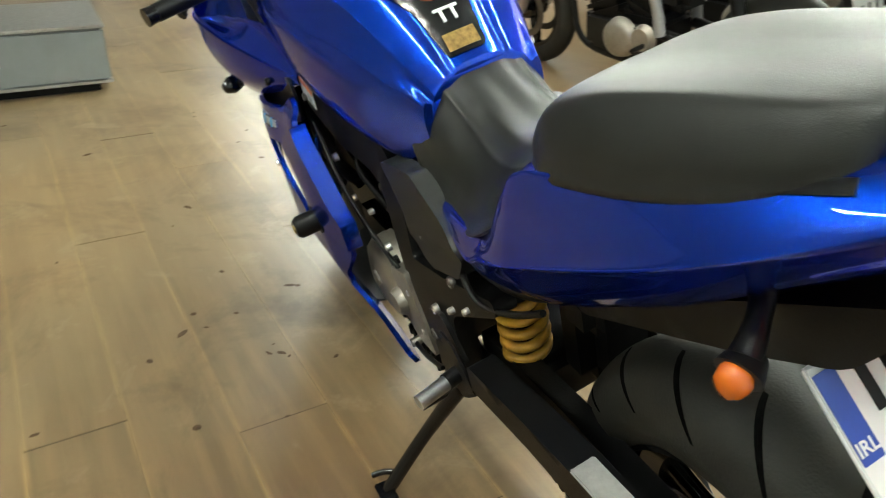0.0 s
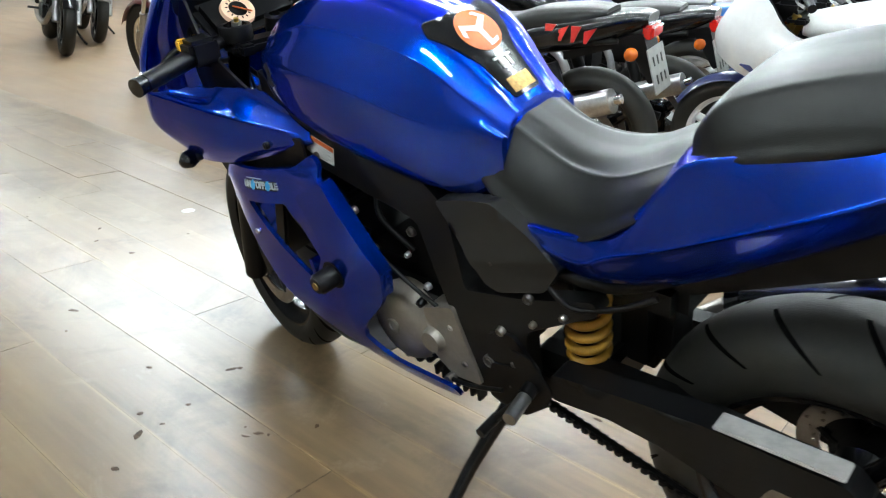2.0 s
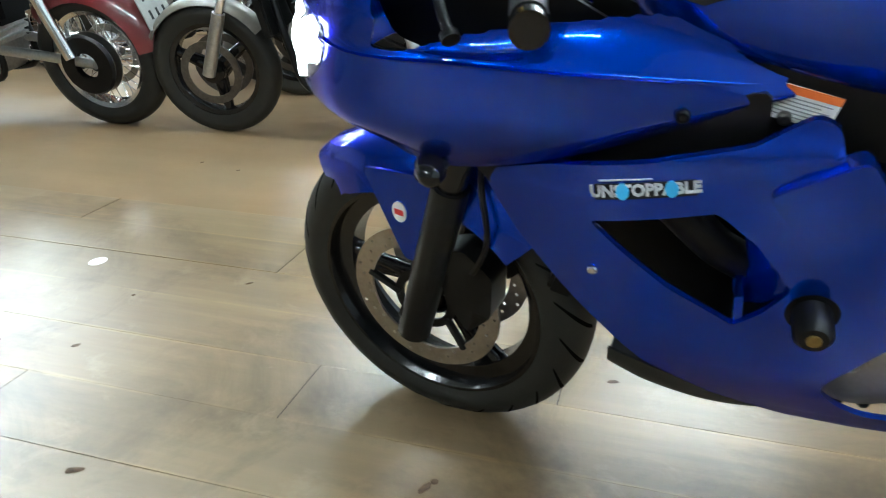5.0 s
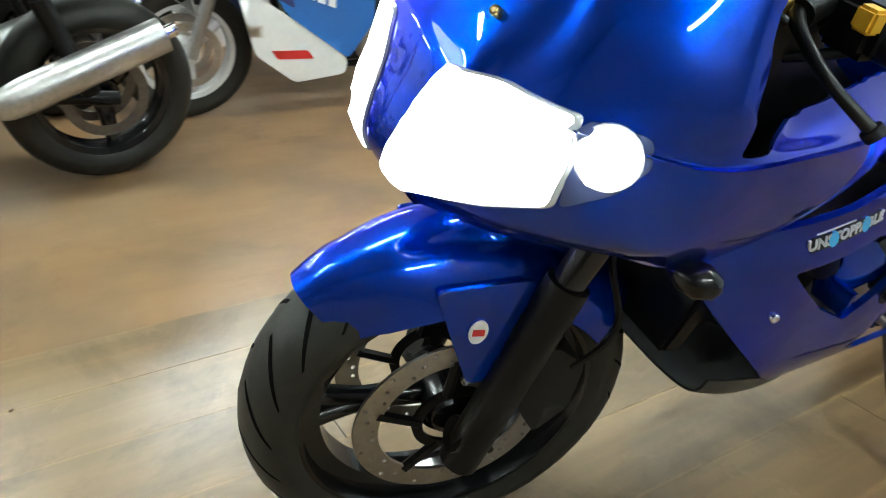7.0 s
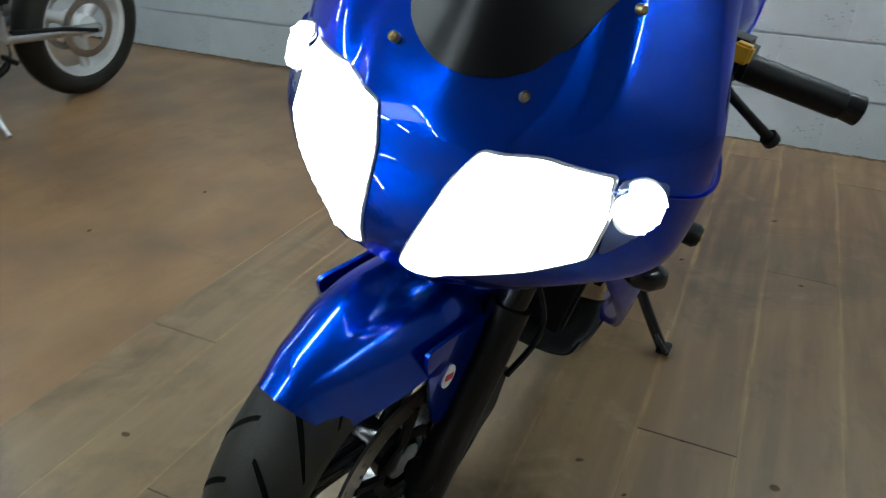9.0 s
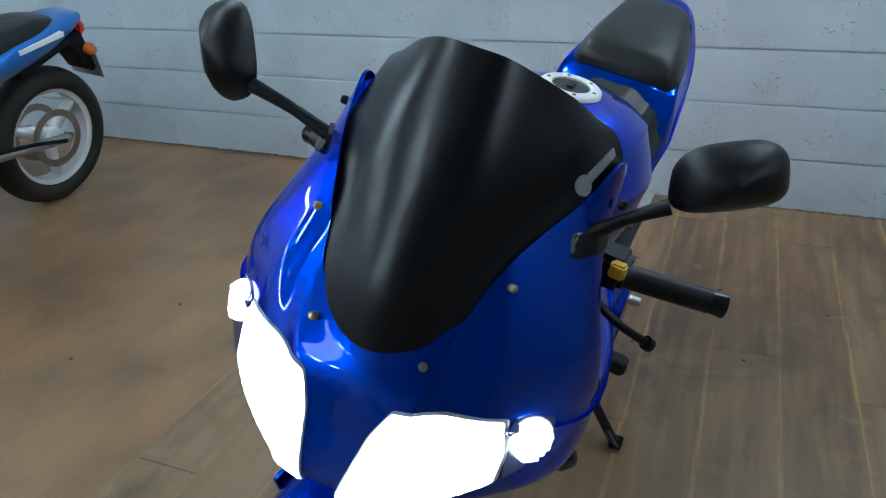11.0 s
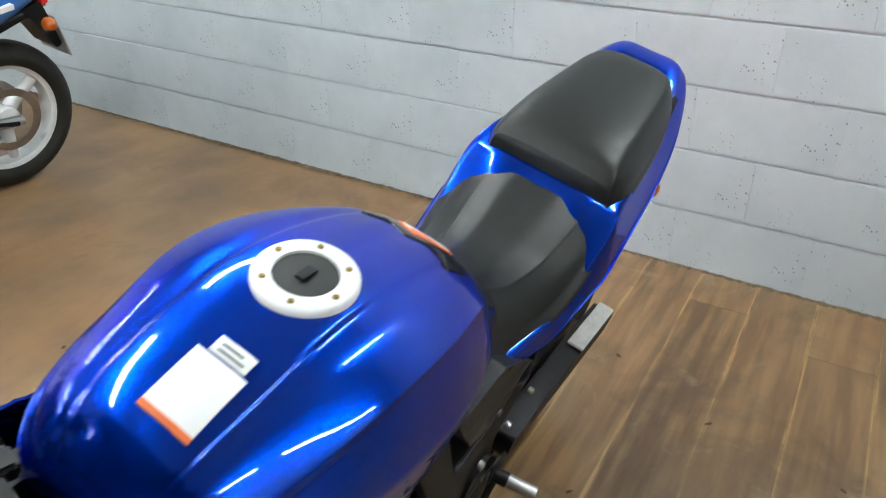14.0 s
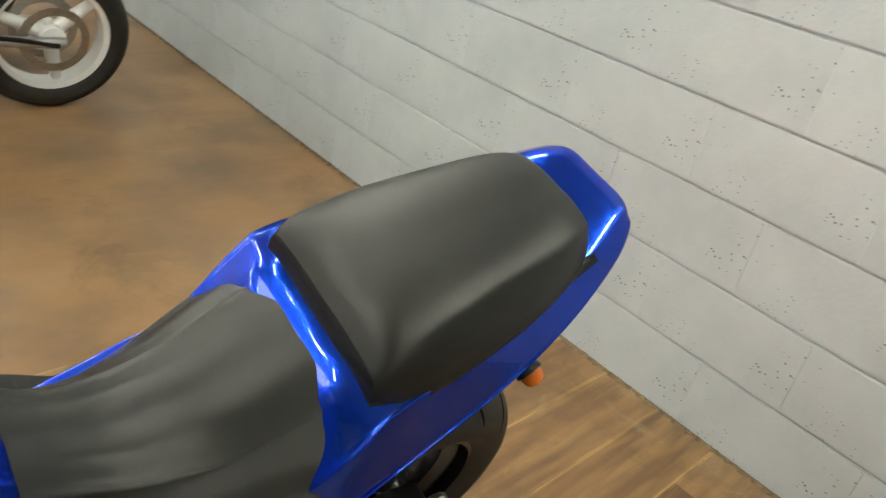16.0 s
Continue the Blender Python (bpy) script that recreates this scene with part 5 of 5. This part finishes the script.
        tailp = part("tail", body([(.50, .10, .66, .13, .69, .13, .72, .06, .73), (.28, .10, .68, .15, .74, .14, .80, .07, .81), (.02, .09, .74, .135, .80, .12, .86, .06, .87), (-.16, .07, .81, .10, .85, .09, .89, .05, .90), (-.24, .05, .85, .07, .87, .06, .89, .03, .895)], 24, 20), tail_m, t)
        part("rear_mudguard", plate(rounded([(.14, .70), (-.22, .82), (-.30, .62), (-.27, .60), (-.16, .76), (.14, .66)], .02), .07, thick=.14), BLACK, t)
        part("exhaust", tube([(hx - .22, -.05, .46), (hx - .12, -.10, .36), (hx - .25, -.14, .24), (.50, -.16, .25), (.35, -.17, .32)], .024, 12), STEEL, t)
        sy = -1 if spo else 1
        part("silencer", tube([(.34, sy * .18, .36), (.25, sy * .19, .40), (-.16, sy * .20, .55)], [.035, .055, .055], 20), ALU, t)
        part("silencer_tip", tube([(-.16, sy * .20, .55), (-.20, sy * .20, .565)], .022, 12), CHROME, t)
        part("rear_drive", tube([(.45, .12, .40), (.2, .12, .37), (0, .12, rr)], .012, 6), DARK, t)
    px, pz = (-.33, .58) if cru else (-.285, .66)
    pl_ = part("number_plate", shift(box(-.003, .003, -.10, .10, -.10, .10, .002), Matrix.Translation((px, 0, pz)) @ pose(0, 0, 0, 0, 18, 0)), OLDPLATE, t)
    for k in range(3):
        part("plate_bar", shift(box(-.0045, -.003, .05 - k * .05 - .006, .05 - k * .05 + .008, .02, .06, 0), Matrix.Translation((px, 0, pz)) @ pose(0, 0, 0, 0, 18, 0)), BLACK, pl_)
        part("plate_bar", shift(box(-.0045, -.003, .05 - k * .05 - .010, .05 - k * .05 + .004, -.06, -.02, 0), Matrix.Translation((px, 0, pz)) @ pose(0, 0, 0, 0, 18, 0)), BLACK, pl_)
    part("tail_light", box(px + .02, px + .07, -.07, .07, pz + .13, pz + .19, .012), RED, t)
    if spo:
        rows = [[(wb + .10, 0, .72), (wb + .07, .10, .72), (wb - .10, .20, .66), (wb - .40, .22, .60), (.72, .20, .58)],
                [(wb + .12, 0, .82), (wb + .08, .12, .82), (wb - .08, .22, .80), (wb - .36, .24, .76), (.74, .20, .70)],
                [(wb + .06, 0, .95), (wb + .02, .13, .95), (wb - .10, .20, .93), (wb - .30, .21, .82), (.78, .19, .74)],
                [(wb - .02, 0, 1.06), (wb - .05, .12, 1.06), (wb - .15, .18, .99), (wb - .29, .20, .86), (.85, .18, .77)]]
        part("upper_fairing", skin(bmesh.new(), fine(both(rows), 48, 18), thick=-.004), WHITE if lower else paint, t)
        part("fairing_liner", skin(bmesh.new(), fine(both([[(x - .012, y * .96, z - .004) for x, y, z in r] for r in rows]), 36, 14)), DARK, t)
        part("screen", skin(bmesh.new(), fine(both([[(wb - .02, 0, 1.06), (wb - .05, .11, 1.06), (wb - .14, .16, 1.0)], [(wb - .10, 0, 1.14), (wb - .12, .08, 1.13), (wb - .18, .13, 1.06)], [(wb - .17, 0, 1.18), (wb - .18, .05, 1.17), (wb - .22, .10, 1.10)]]), 20, 8), thick=.003), SCREEN, t)
        for sg in (1, -1):
            lowm = lower or paint
            part("side_panel", plate(rounded([(wb - .26, .68), (.88, .66), (.72, .57), (.72, .44), (.84, .28), (1.13, .49)], .03), sg * .215, thick=.012, step=.06, sign=sg), GSXB, t)
            part("nose_panel", plate(rounded([(wb - .06, .72), (wb - .36, .71), (1.10, .52), (wb - .18, .655)], .02), sg * .218, thick=.012, step=.06, sign=sg), lowm, t)
            part("belly_panel", plate(rounded([(wb - .16, .64), (1.13, .49), (.84, .28), (.85, .21), (wb - .42, .19), (wb - .24, .33)], .03), sg * .212, thick=.012, step=.06, sign=sg), WHITE, t)
            part("belly_flash", plate(rounded([(1.18, .305), (1.01, .295), (1.04, .335), (1.21, .345)], .008), sg * .2145, thick=.004, sign=sg), REDP, t)
            part("tank_flash", plate(rounded([(1.02, .86), (.86, .86), (.90, .90), (1.0, .90)], .008), sg * .19, thick=.02, sign=sg), REDP, t)
            part("panel_stripe", plate([(wb - .30, .625), (.60, .545), (.58, .57), (wb - .32, .645)], sg * .2205, thick=.004, sign=sg), PAPER, t)
            for k in range(6):
                part("panel_bar", plate([(1.20 - k * .05, .66 - k * .018), (1.165 - k * .05, .648 - k * .018), (1.165 - k * .05, .605 - k * .018), (1.20 - k * .05, .617 - k * .018)], sg * .2205, thick=.004, sign=sg), PAPER, t)
            part("tail_bar", plate([(.20, .79), (-.05, .83), (-.05, .85), (.20, .81)], sg * .15, thick=.03, sign=sg), PAPER, t)
        part("dash", box(hx - .02, hx + .10, -.12, .12, .93, .99, .02), DARK, t)
    else:
        part("headlight", shift(spin([(0, .06), (.06, .055), (.085, .03), (.09, 0), (.07, -.06), (.03, -.09), (0, -.09)], (0, 0, 0), "x", 28), Matrix.Translation((hx + .12, 0, .90))), CHROME if cru else BLACK, t)
        part("headlight_lens", shift(spin([(0, .068), (.05, .062), (.078, .04)], (0, 0, 0), "x", 28), Matrix.Translation((hx + .12, 0, .90))), LENS, t)
        part("clocks", tube([(hx + .02, 0, .98), (hx + .05, 0, 1.02)], .05, 18), BLACK, t)
        part("radiator", shift(box(-.02, .02, -.15, .15, -.14, .14, .008), Matrix.Translation((hx - .05, 0, .62)) @ pose(0, 0, 0, 0, 12, 0)), DARK, t) if not cru else None
    part("side_stand", tube([(.62, .12, .27), (.64, .22, .12), (.65, .285, .055)], .012, 8), BLACK if not spo else ALU, t)
    return t


def parked(x, y, heading, lean=9):
    return Matrix.Translation((x, y, -.004)) @ pose(0, 0, 0, 0, 0, heading) @ pose(0, 0, 0, -lean, 0, 0)


wolf = moto("motorcycle", "black and silver naked motorcycle with red lettering bars on its tail", parked(1.07, -2.28, 9), SILVER, GLOSS, GLOSS, "naked", 1.45, guard_m=mat("taupe_mudguard", (.16, .145, .12), .35, coat=.5, var=.15, scale=60))
for k, (a, b) in enumerate(((.20, .150), (.135, .09), (.075, .03), (.015, -.04))):
    for sg in (1, -1):
        part("tail_lettering", plate([(a, .765), (a - .012, .765), (b, .835), (a, .835 - .02 * (k % 2))], sg * .1465, thick=.01, sign=sg), REDP, wolf)
cruiser = moto("motorcycle", "maroon cruiser motorcycle with chrome engine and wire wheels", parked(3.09, -2.02, 4), MAROON, MAROON, CHROME, "cruiser", 1.42, engine_m=ALU)
gsx = moto("motorcycle", "white and blue faired sports motorcycle with white wheels", parked(-.87, -2.99, 3), WHITE, GSXB, WHITE, "sport", 1.52, lower=NAVY, guard_m=NAVY)
black2 = moto("motorcycle", "black sports tourer with a grey number plate", parked(1.15, -3.15, 10), GLOSS, GLOSS, GLOSS, "naked", 1.45)
blue3 = moto("motorcycle", "blue and white sports motorcycle", parked(1.35, -4.0, 10), NAVY, GSXB, WHITE, "sport", 1.45, lower=GSXB)
gold4 = moto("motorcycle", "black naked motorcycle with gold fork legs", parked(9.1, -4.1, 163), GLOSS, BLACK, GLOSS, "naked", 1.45, fork_m=GOLD)
for src, x, y, h in ((black2, 8.0, -2.5, 163), (wolf, 8.85, -3.2, 163), (gold4, 8.6, -1.0, 165), (cruiser, 3.0, -3.2, 6), (wolf, 3.1, -4.2, 8), (black2, 4.9, -3.3, 8), (cruiser, 5.0, -4.4, 5),
                     (gsx, -.7, -4.0, 8), (blue3, -.6, -5.0, 8), (black2, 1.3, -5.0, 9), (wolf, 1.2, -5.9, 9), (gsx, 3.2, -5.2, 8), (blue3, 5.2, -5.4, 8), (cruiser, 3.2, -6.3, 6),
                     (wolf, 6.9, -5.0, 8), (black2, 7.0, -6.2, 8), (gsx, 1.3, -6.9, 9), (black2, -.6, -6.2, 8), (wolf, 5.2, -6.7, 8), (blue3, 3.3, -7.3, 8)):
    copy_thing(src, parked(x, y, h))

# ---- far end of the hall ----
def column(x, y):
    c = thing("steel_column", "red-brown painted steel roof column", "column", Matrix.Translation((x, y, -.005)), "steel roof columns")
    part("web", box(-.006, .006, -.09, .09, 0, 3.8, 0), BROWN, c)
    for s_ in (-1, 1):
        part("flange", box(-.09, .09, s_ * .09 - .007, s_ * .09 + .007, 0, 3.8, .002), BROWN, c)
    return c


column(7.6, -8.3)
column(3.3, -8.9)
column(11.0, -8.9)
ext = thing("fire_extinguisher", "red fire extinguisher with a white band on the wall", "extinguisher", Matrix.Translation((3.95, -9.08, .62)))
part("cylinder", spin([(0, 0), (.075, .0), (.08, .02), (.08, .42), (.06, .48), (.025, .51), (0, .51)], (0, 0, 0), "z", 28), REDP, ext)
part("band", spin([(.0812, .2), (.0812, .3)], (0, 0, 0), "z", 28), PAPER, ext)
part("valve", box(-.03, .05, -.015, .015, .50, .56, .006), BLACK, ext)
part("hose", tube([(.04, .0, .54), (.11, .01, .48), (.10, .01, .2)], .010, 8), BLACK, ext)
part("bracket", box(-.02, .02, -.118, -.06, .3, .36, .004), BLACK, ext)

# low grey counter plinth
ctr = thing("counter_plinth", "low pale grey counter with a dark recessed foot", "counter", Matrix.Translation((2.74, .15, 0)))
part("panel", box(0, .55, 0, 1.5, .055, .292, .012), mat("grey_laminate", (.20, .215, .215), .35, coat=.3, var=.15, scale=4), ctr)
part("top_trim", box(-.006, .556, -.006, 1.506, .292, .306, .004), ALU, ctr)
part("lower_trim", box(-.004, .554, -.004, 1.504, .045, .058, .003), ALU, ctr)
part("foot", box(.05, .50, .05, 1.45, 0, .046, 0), DARK, ctr)


# ---- wall blocks and floor boards ----
def share(name, me, m, parent):
    ob = new(name, me)
    ob.parent = parent
    ob.matrix_basis = m
    return ob


def random_tint(m, amount):
    """Lets each piece differ a little in tone."""
    nt = m.node_tree
    bs = nt.nodes["Principled BSDF"]
    src = bs.inputs["Base Color"].links[0].from_socket
    oi = nt.nodes.new("ShaderNodeObjectInfo")
    mr = nt.nodes.new("ShaderNodeMapRange")
    mr.inputs["To Min"].default_value, mr.inputs["To Max"].default_value = 1 - amount, 1 + amount * .6
    hs = nt.nodes.new("ShaderNodeHueSaturation")
    nt.links.new(oi.outputs["Random"], mr.inputs["Value"])
    nt.links.new(mr.outputs[0], hs.inputs["Value"])
    nt.links.new(src, hs.inputs["Color"])
    nt.links.new(hs.outputs[0], bs.inputs["Base Color"])
    add = nt.nodes.new("ShaderNodeVectorMath")
    sc = nt.nodes.new("ShaderNodeVectorMath")
    sc.operation = "SCALE"
    sc.inputs["Scale"].default_value = 37.0
    cmb = nt.nodes.new("ShaderNodeCombineXYZ")
    for i in range(3):
        nt.links.new(oi.outputs["Random"], cmb.inputs[i])
    nt.links.new(cmb.outputs[0], sc.inputs[0])
    for n in [q for q in nt.nodes if q.bl_idname == "ShaderNodeMapping"]:
        a = nt.nodes.new("ShaderNodeVectorMath")
        old = n.inputs[0].links[0].from_socket
        nt.links.new(old, a.inputs[0])
        nt.links.new(sc.outputs[0], a.inputs[1])
        nt.links.new(a.outputs[0], n.inputs[0])


def worn_edges(m, half, tan):
    """Pale wear along the long edges of a board, broken up by noise."""
    nt = m.node_tree
    bs = nt.nodes["Principled BSDF"]
    src = bs.inputs["Base Color"].links[0].from_socket
    tc = nt.nodes.new("ShaderNodeTexCoord")
    sp = nt.nodes.new("ShaderNodeSeparateXYZ")
    ab = nt.nodes.new("ShaderNodeMath")
    ab.operation = "ABSOLUTE"
    mr = nt.nodes.new("ShaderNodeMapRange")
    mr.inputs["From Min"].default_value, mr.inputs["From Max"].default_value = half - .009, half - .002
    nz = nt.nodes.new("ShaderNodeTexNoise")
    nz.inputs["Scale"].default_value, nz.inputs["Detail"].default_value = 4.0, 4
    mp = nt.nodes.new("ShaderNodeMapping")
    rp = nt.nodes.new("ShaderNodeMapRange")
    rp.inputs["From Min"].default_value, rp.inputs["From Max"].default_value = .38, .58
    rp.inputs["To Max"].default_value = .75
    mul = nt.nodes.new("ShaderNodeMath")
    mul.operation = "MULTIPLY"
    mx = nt.nodes.new("ShaderNodeMix")
    mx.data_type = "RGBA"
    nt.links.new(tc.outputs["Object"], sp.inputs[0])
    nt.links.new(sp.outputs["Y"], ab.inputs[0])
    nt.links.new(ab.outputs[0], mr.inputs["Value"])
    nt.links.new(tc.outputs["Object"], mp.inputs[0])
    nt.links.new(mp.outputs[0], nz.inputs["Vector"])
    nt.links.new(nz.outputs["Fac"], rp.inputs["Value"])
    nt.links.new(mr.outputs[0], mul.inputs[0])
    nt.links.new(rp.outputs[0], mul.inputs[1])
    nt.links.new(mul.outputs[0], mx.inputs[0])
    nt.links.new(src, mx.inputs[6])
    mx.inputs[7].default_value = (*tan, 1)
    nt.links.new(mx.outputs[2], bs.inputs["Base Color"])


def trodden(m, pale, x0, x1, amount):
    """The walked-on end of the floor has lost its stain: pale dusty patches that grow more common away from the wall."""
    nt = m.node_tree
    bs = nt.nodes["Principled BSDF"]
    src = bs.inputs["Base Color"].links[0].from_socket
    g = nt.nodes.new("ShaderNodeNewGeometry")
    sp = nt.nodes.new("ShaderNodeSeparateXYZ")
    nt.links.new(g.outputs["Position"], sp.inputs[0])
    grow = nt.nodes.new("ShaderNodeMapRange")
    grow.inputs["From Min"].default_value, grow.inputs["From Max"].default_value = x0, x1
    grow.inputs["To Min"].default_value, grow.inputs["To Max"].default_value = -.35, .30
    nt.links.new(sp.outputs["X"], grow.inputs["Value"])
    fac = grow.outputs[0]
    for scale, gain in ((1.3, 1.0), (9.0, .30)):
        n = nt.nodes.new("ShaderNodeTexNoise")
        n.inputs["Scale"].default_value, n.inputs["Detail"].default_value = scale, 5
        nt.links.new(g.outputs["Position"], n.inputs["Vector"])
        ad = nt.nodes.new("ShaderNodeMath")
        ad.operation = "MULTIPLY_ADD"
        ad.inputs[1].default_value = gain
        nt.links.new(n.outputs["Fac"], ad.inputs[0])
        nt.links.new(fac, ad.inputs[2])
        fac = ad.outputs[0]
    mr = nt.nodes.new("ShaderNodeMapRange")
    mr.inputs["From Min"].default_value, mr.inputs["From Max"].default_value = .35, 1.1
    mr.inputs["To Max"].default_value = amount
    nt.links.new(fac, mr.inputs["Value"])
    mx = nt.nodes.new("ShaderNodeMix")
    mx.data_type = "RGBA"
    nt.links.new(mr.outputs[0], mx.inputs[0])
    nt.links.new(src, mx.inputs[6])
    mx.inputs[7].default_value = (*pale, 1)
    nt.links.new(mx.outputs[2], bs.inputs["Base Color"])


def stained(m, dark, scale, lo, hi, amount):
    """Dried mud and old spills: irregular darker patches."""
    nt = m.node_tree
    bs = nt.nodes["Principled BSDF"]
    src = bs.inputs["Base Color"].links[0].from_socket
    g = nt.nodes.new("ShaderNodeNewGeometry")
    n = nt.nodes.new("ShaderNodeTexNoise")
    n.inputs["Scale"].default_value, n.inputs["Detail"].default_value, n.inputs["Roughness"].default_value = scale, 9, .68
    n.inputs["Distortion"].default_value = .6
    nt.links.new(g.outputs["Position"], n.inputs["Vector"])
    mr = nt.nodes.new("ShaderNodeMapRange")
    mr.inputs["From Min"].default_value, mr.inputs["From Max"].default_value, mr.inputs["To Max"].default_value = lo, hi, amount
    nt.links.new(n.outputs["Fac"], mr.inputs["Value"])
    mx = nt.nodes.new("ShaderNodeMix")
    mx.data_type = "RGBA"
    nt.links.new(mr.outputs[0], mx.inputs[0])
    nt.links.new(src, mx.inputs[6])
    mx.inputs[7].default_value = (*dark, 1)
    nt.links.new(mx.outputs[2], bs.inputs["Base Color"])


worn_edges(WOOD, .0982, (.48, .31, .12))
for floor_m in (WOOD, WOODFAR):
    trodden(floor_m, (.215, .160, .092), -.9, .6, .8)
for floor_m in (WOOD, WOODFAR):
    stained(floor_m, (.075, .045, .020), 2.3, .50, .68, .75)
    stained(floor_m, (.32, .25, .16), 5.5, .58, .72, .5)
stained(CONC, (.085, .045, .020), 1.7, .56, .70, .6)
trodden(CONC, (.26, .185, .105), .2, 2.4, .7)
random_tint(WOOD, .12)
random_tint(BLOCK, .025)
BL, BH = .465, .225
rng = random.Random(4)
bm = box(-.012, 0, -BL / 2, BL / 2, .0036, BH - .0036, .003)
for v in bm.verts:  # upright joints are all but filled with paint
    if abs(v.co.y) > BL / 2 - .0045:
        v.co.y = math.copysign(BL / 2 - (.0005 if v.co.x > -.001 else .0002), v.co.y)
block_me = bpy.data.meshes.new("block")
bm.to_mesh(block_me)
bm.free()
block_me.materials.append(BLOCK)
far = bmesh.new()
for row in range(16):
    for k in range(-24, 10):
        y = .065 + BL * (k + (.5 if row % 2 == 0 else 0)) + BL / 2
        if -6.4 < y < 1.9 and row < 9:
            share("block", block_me, Matrix.Translation((WX + .0009 * math.sin(row * 2.3) + rng.uniform(-.0003, .0003), y, row * BH)), wall_w)
        elif -8.9 < y < 3.9:
            b2 = box(WX - .012, WX, y - BL / 2 + .001, y + BL / 2 - .001, row * BH + .004, row * BH + BH - .004, 0)
            m2 = bpy.data.meshes.new("tmp")
            b2.to_mesh(m2)
            b2.free()
            far.from_mesh(m2)
            bpy.data.meshes.remove(m2)
tagged(part("far_blocks", far, BLOCK, wall_w, "", 0), kind="stuff")

BW, LEN, Y0 = .1965, 1.83, -1.195
bm = box(-LEN / 2 + .0014, LEN / 2 - .0014, -BW / 2 + .0002, BW / 2 - .0002, -.02, 0, .0003)
board_me = bpy.data.meshes.new("board")
bm.to_mesh(board_me)
bm.free()
board_me.materials.append(WOOD)
boards = part("boarding", box(WX - .06, 6.6, Y0 + .01, 4.0, -.03, -.0010, 0), mat('dark_joint', (.05, .033, .018), .7, var=.4, scale=9), None, "", 0)
tagged(boards, "walnut-look laminate boards laid over the concrete", "floor", kind="structure")
off = (.2, .75, .43, .294, .574, .9, .12, .66)
PIVOT = Matrix.Translation((-1.2, -.213, 0))
boards.matrix_basis = PIVOT @ pose(0, 0, 0, 0, 0, 1.7) @ PIVOT.inverted()  # laid slightly askew to the wall
rest = bmesh.new()
for r_ in range(26):
    y = Y0 + BW * (r_ + .5)
    x = WX + .004 + off[r_ % 8] * LEN - LEN / 2
    while x < 6.6:
        a, b = max(x - LEN / 2, WX - .05), min(x + LEN / 2, 6.6)
        if r_ < 17 and b - a > LEN - .01:
            share("board", board_me, Matrix.Translation((x, y, rng.uniform(-.0007, .0004))), boards)
        elif b - a > .03:
            b2 = box(a + .0008, b - .0008, y - BW / 2 + .0003, y + BW / 2 - .0003, -.02, 0, .0006)
            if r_ < 17:
                c = Matrix.Translation(((a + b) / 2, y, 0))
                part("board", shift(b2, c.inverted()), WOOD, boards, "", 0).matrix_basis = c
            else:
                m2 = bpy.data.meshes.new("tmp")
                b2.to_mesh(m2)
                b2.free()
                rest.from_mesh(m2)
                bpy.data.meshes.remove(m2)
        x += LEN
tagged(part("far_boards", rest, WOODFAR, boards, "", 0), kind="stuff")

# dirt on the floor
bm = bmesh.new()
rng = random.Random(11)
spots = [(.53, .09), (.50, .05), (.56, .07), (.80, -.05), (.79, -.07), (1.51, -.64), (.35, .30), (.62, .35), (.95, .10), (.45, -.05), (.30, .12), (.9, -.35), (.7, .2), (1.4, .1), (-.2, -1.6), (.2, -1.7), (2.1, -1.5), (2.3, -1.55), (-.5, .3), (1.9, -.2)]
spots += [(rng.uniform(-1.2, 2.6), rng.uniform(-1.0, .9)) for _ in range(30)]
for x, y in spots:
    n, q, st = 7, rng.uniform(0, 6), rng.uniform(.003, .009)
    e = rng.uniform(1.0, 2.6)
    ring = [(x + st * e * math.cos(a) * rng.uniform(.6, 1.2) * math.cos(q) - st * math.sin(a) * math.sin(q), y + st * e * math.cos(a) * math.sin(q) + st * math.sin(a) * rng.uniform(.6, 1.2) * math.cos(q)) for a in np.linspace(0, 6.283, n, endpoint=False)]
    lo = [bm.verts.new((a, b, .0004)) for a, b in ring]
    top = bm.verts.new((x, y, .0022))
    for i in range(n):
        bm.faces.new((lo[i], lo[(i + 1) % n], top))
dirt = part("floor_dirt", bm, mat("dry_dirt", (.10, .055, .025), .85, var=.5, scale=80))
tagged(dirt, "scattered flakes of dry brown dirt on the boards", "dirt", kind="stuff")
spot = part("paint_spot", shift(spin([(0, .0012), (.018, .0012), (.024, .0004)], (0, 0, 0), "z", 20), Matrix.Translation((2.0, -.63, 0)) @ Matrix.Diagonal((1, 1.2, 1, 1))), PAPER)
tagged(spot, "round white paint spot on the floor boards", "paint spot")

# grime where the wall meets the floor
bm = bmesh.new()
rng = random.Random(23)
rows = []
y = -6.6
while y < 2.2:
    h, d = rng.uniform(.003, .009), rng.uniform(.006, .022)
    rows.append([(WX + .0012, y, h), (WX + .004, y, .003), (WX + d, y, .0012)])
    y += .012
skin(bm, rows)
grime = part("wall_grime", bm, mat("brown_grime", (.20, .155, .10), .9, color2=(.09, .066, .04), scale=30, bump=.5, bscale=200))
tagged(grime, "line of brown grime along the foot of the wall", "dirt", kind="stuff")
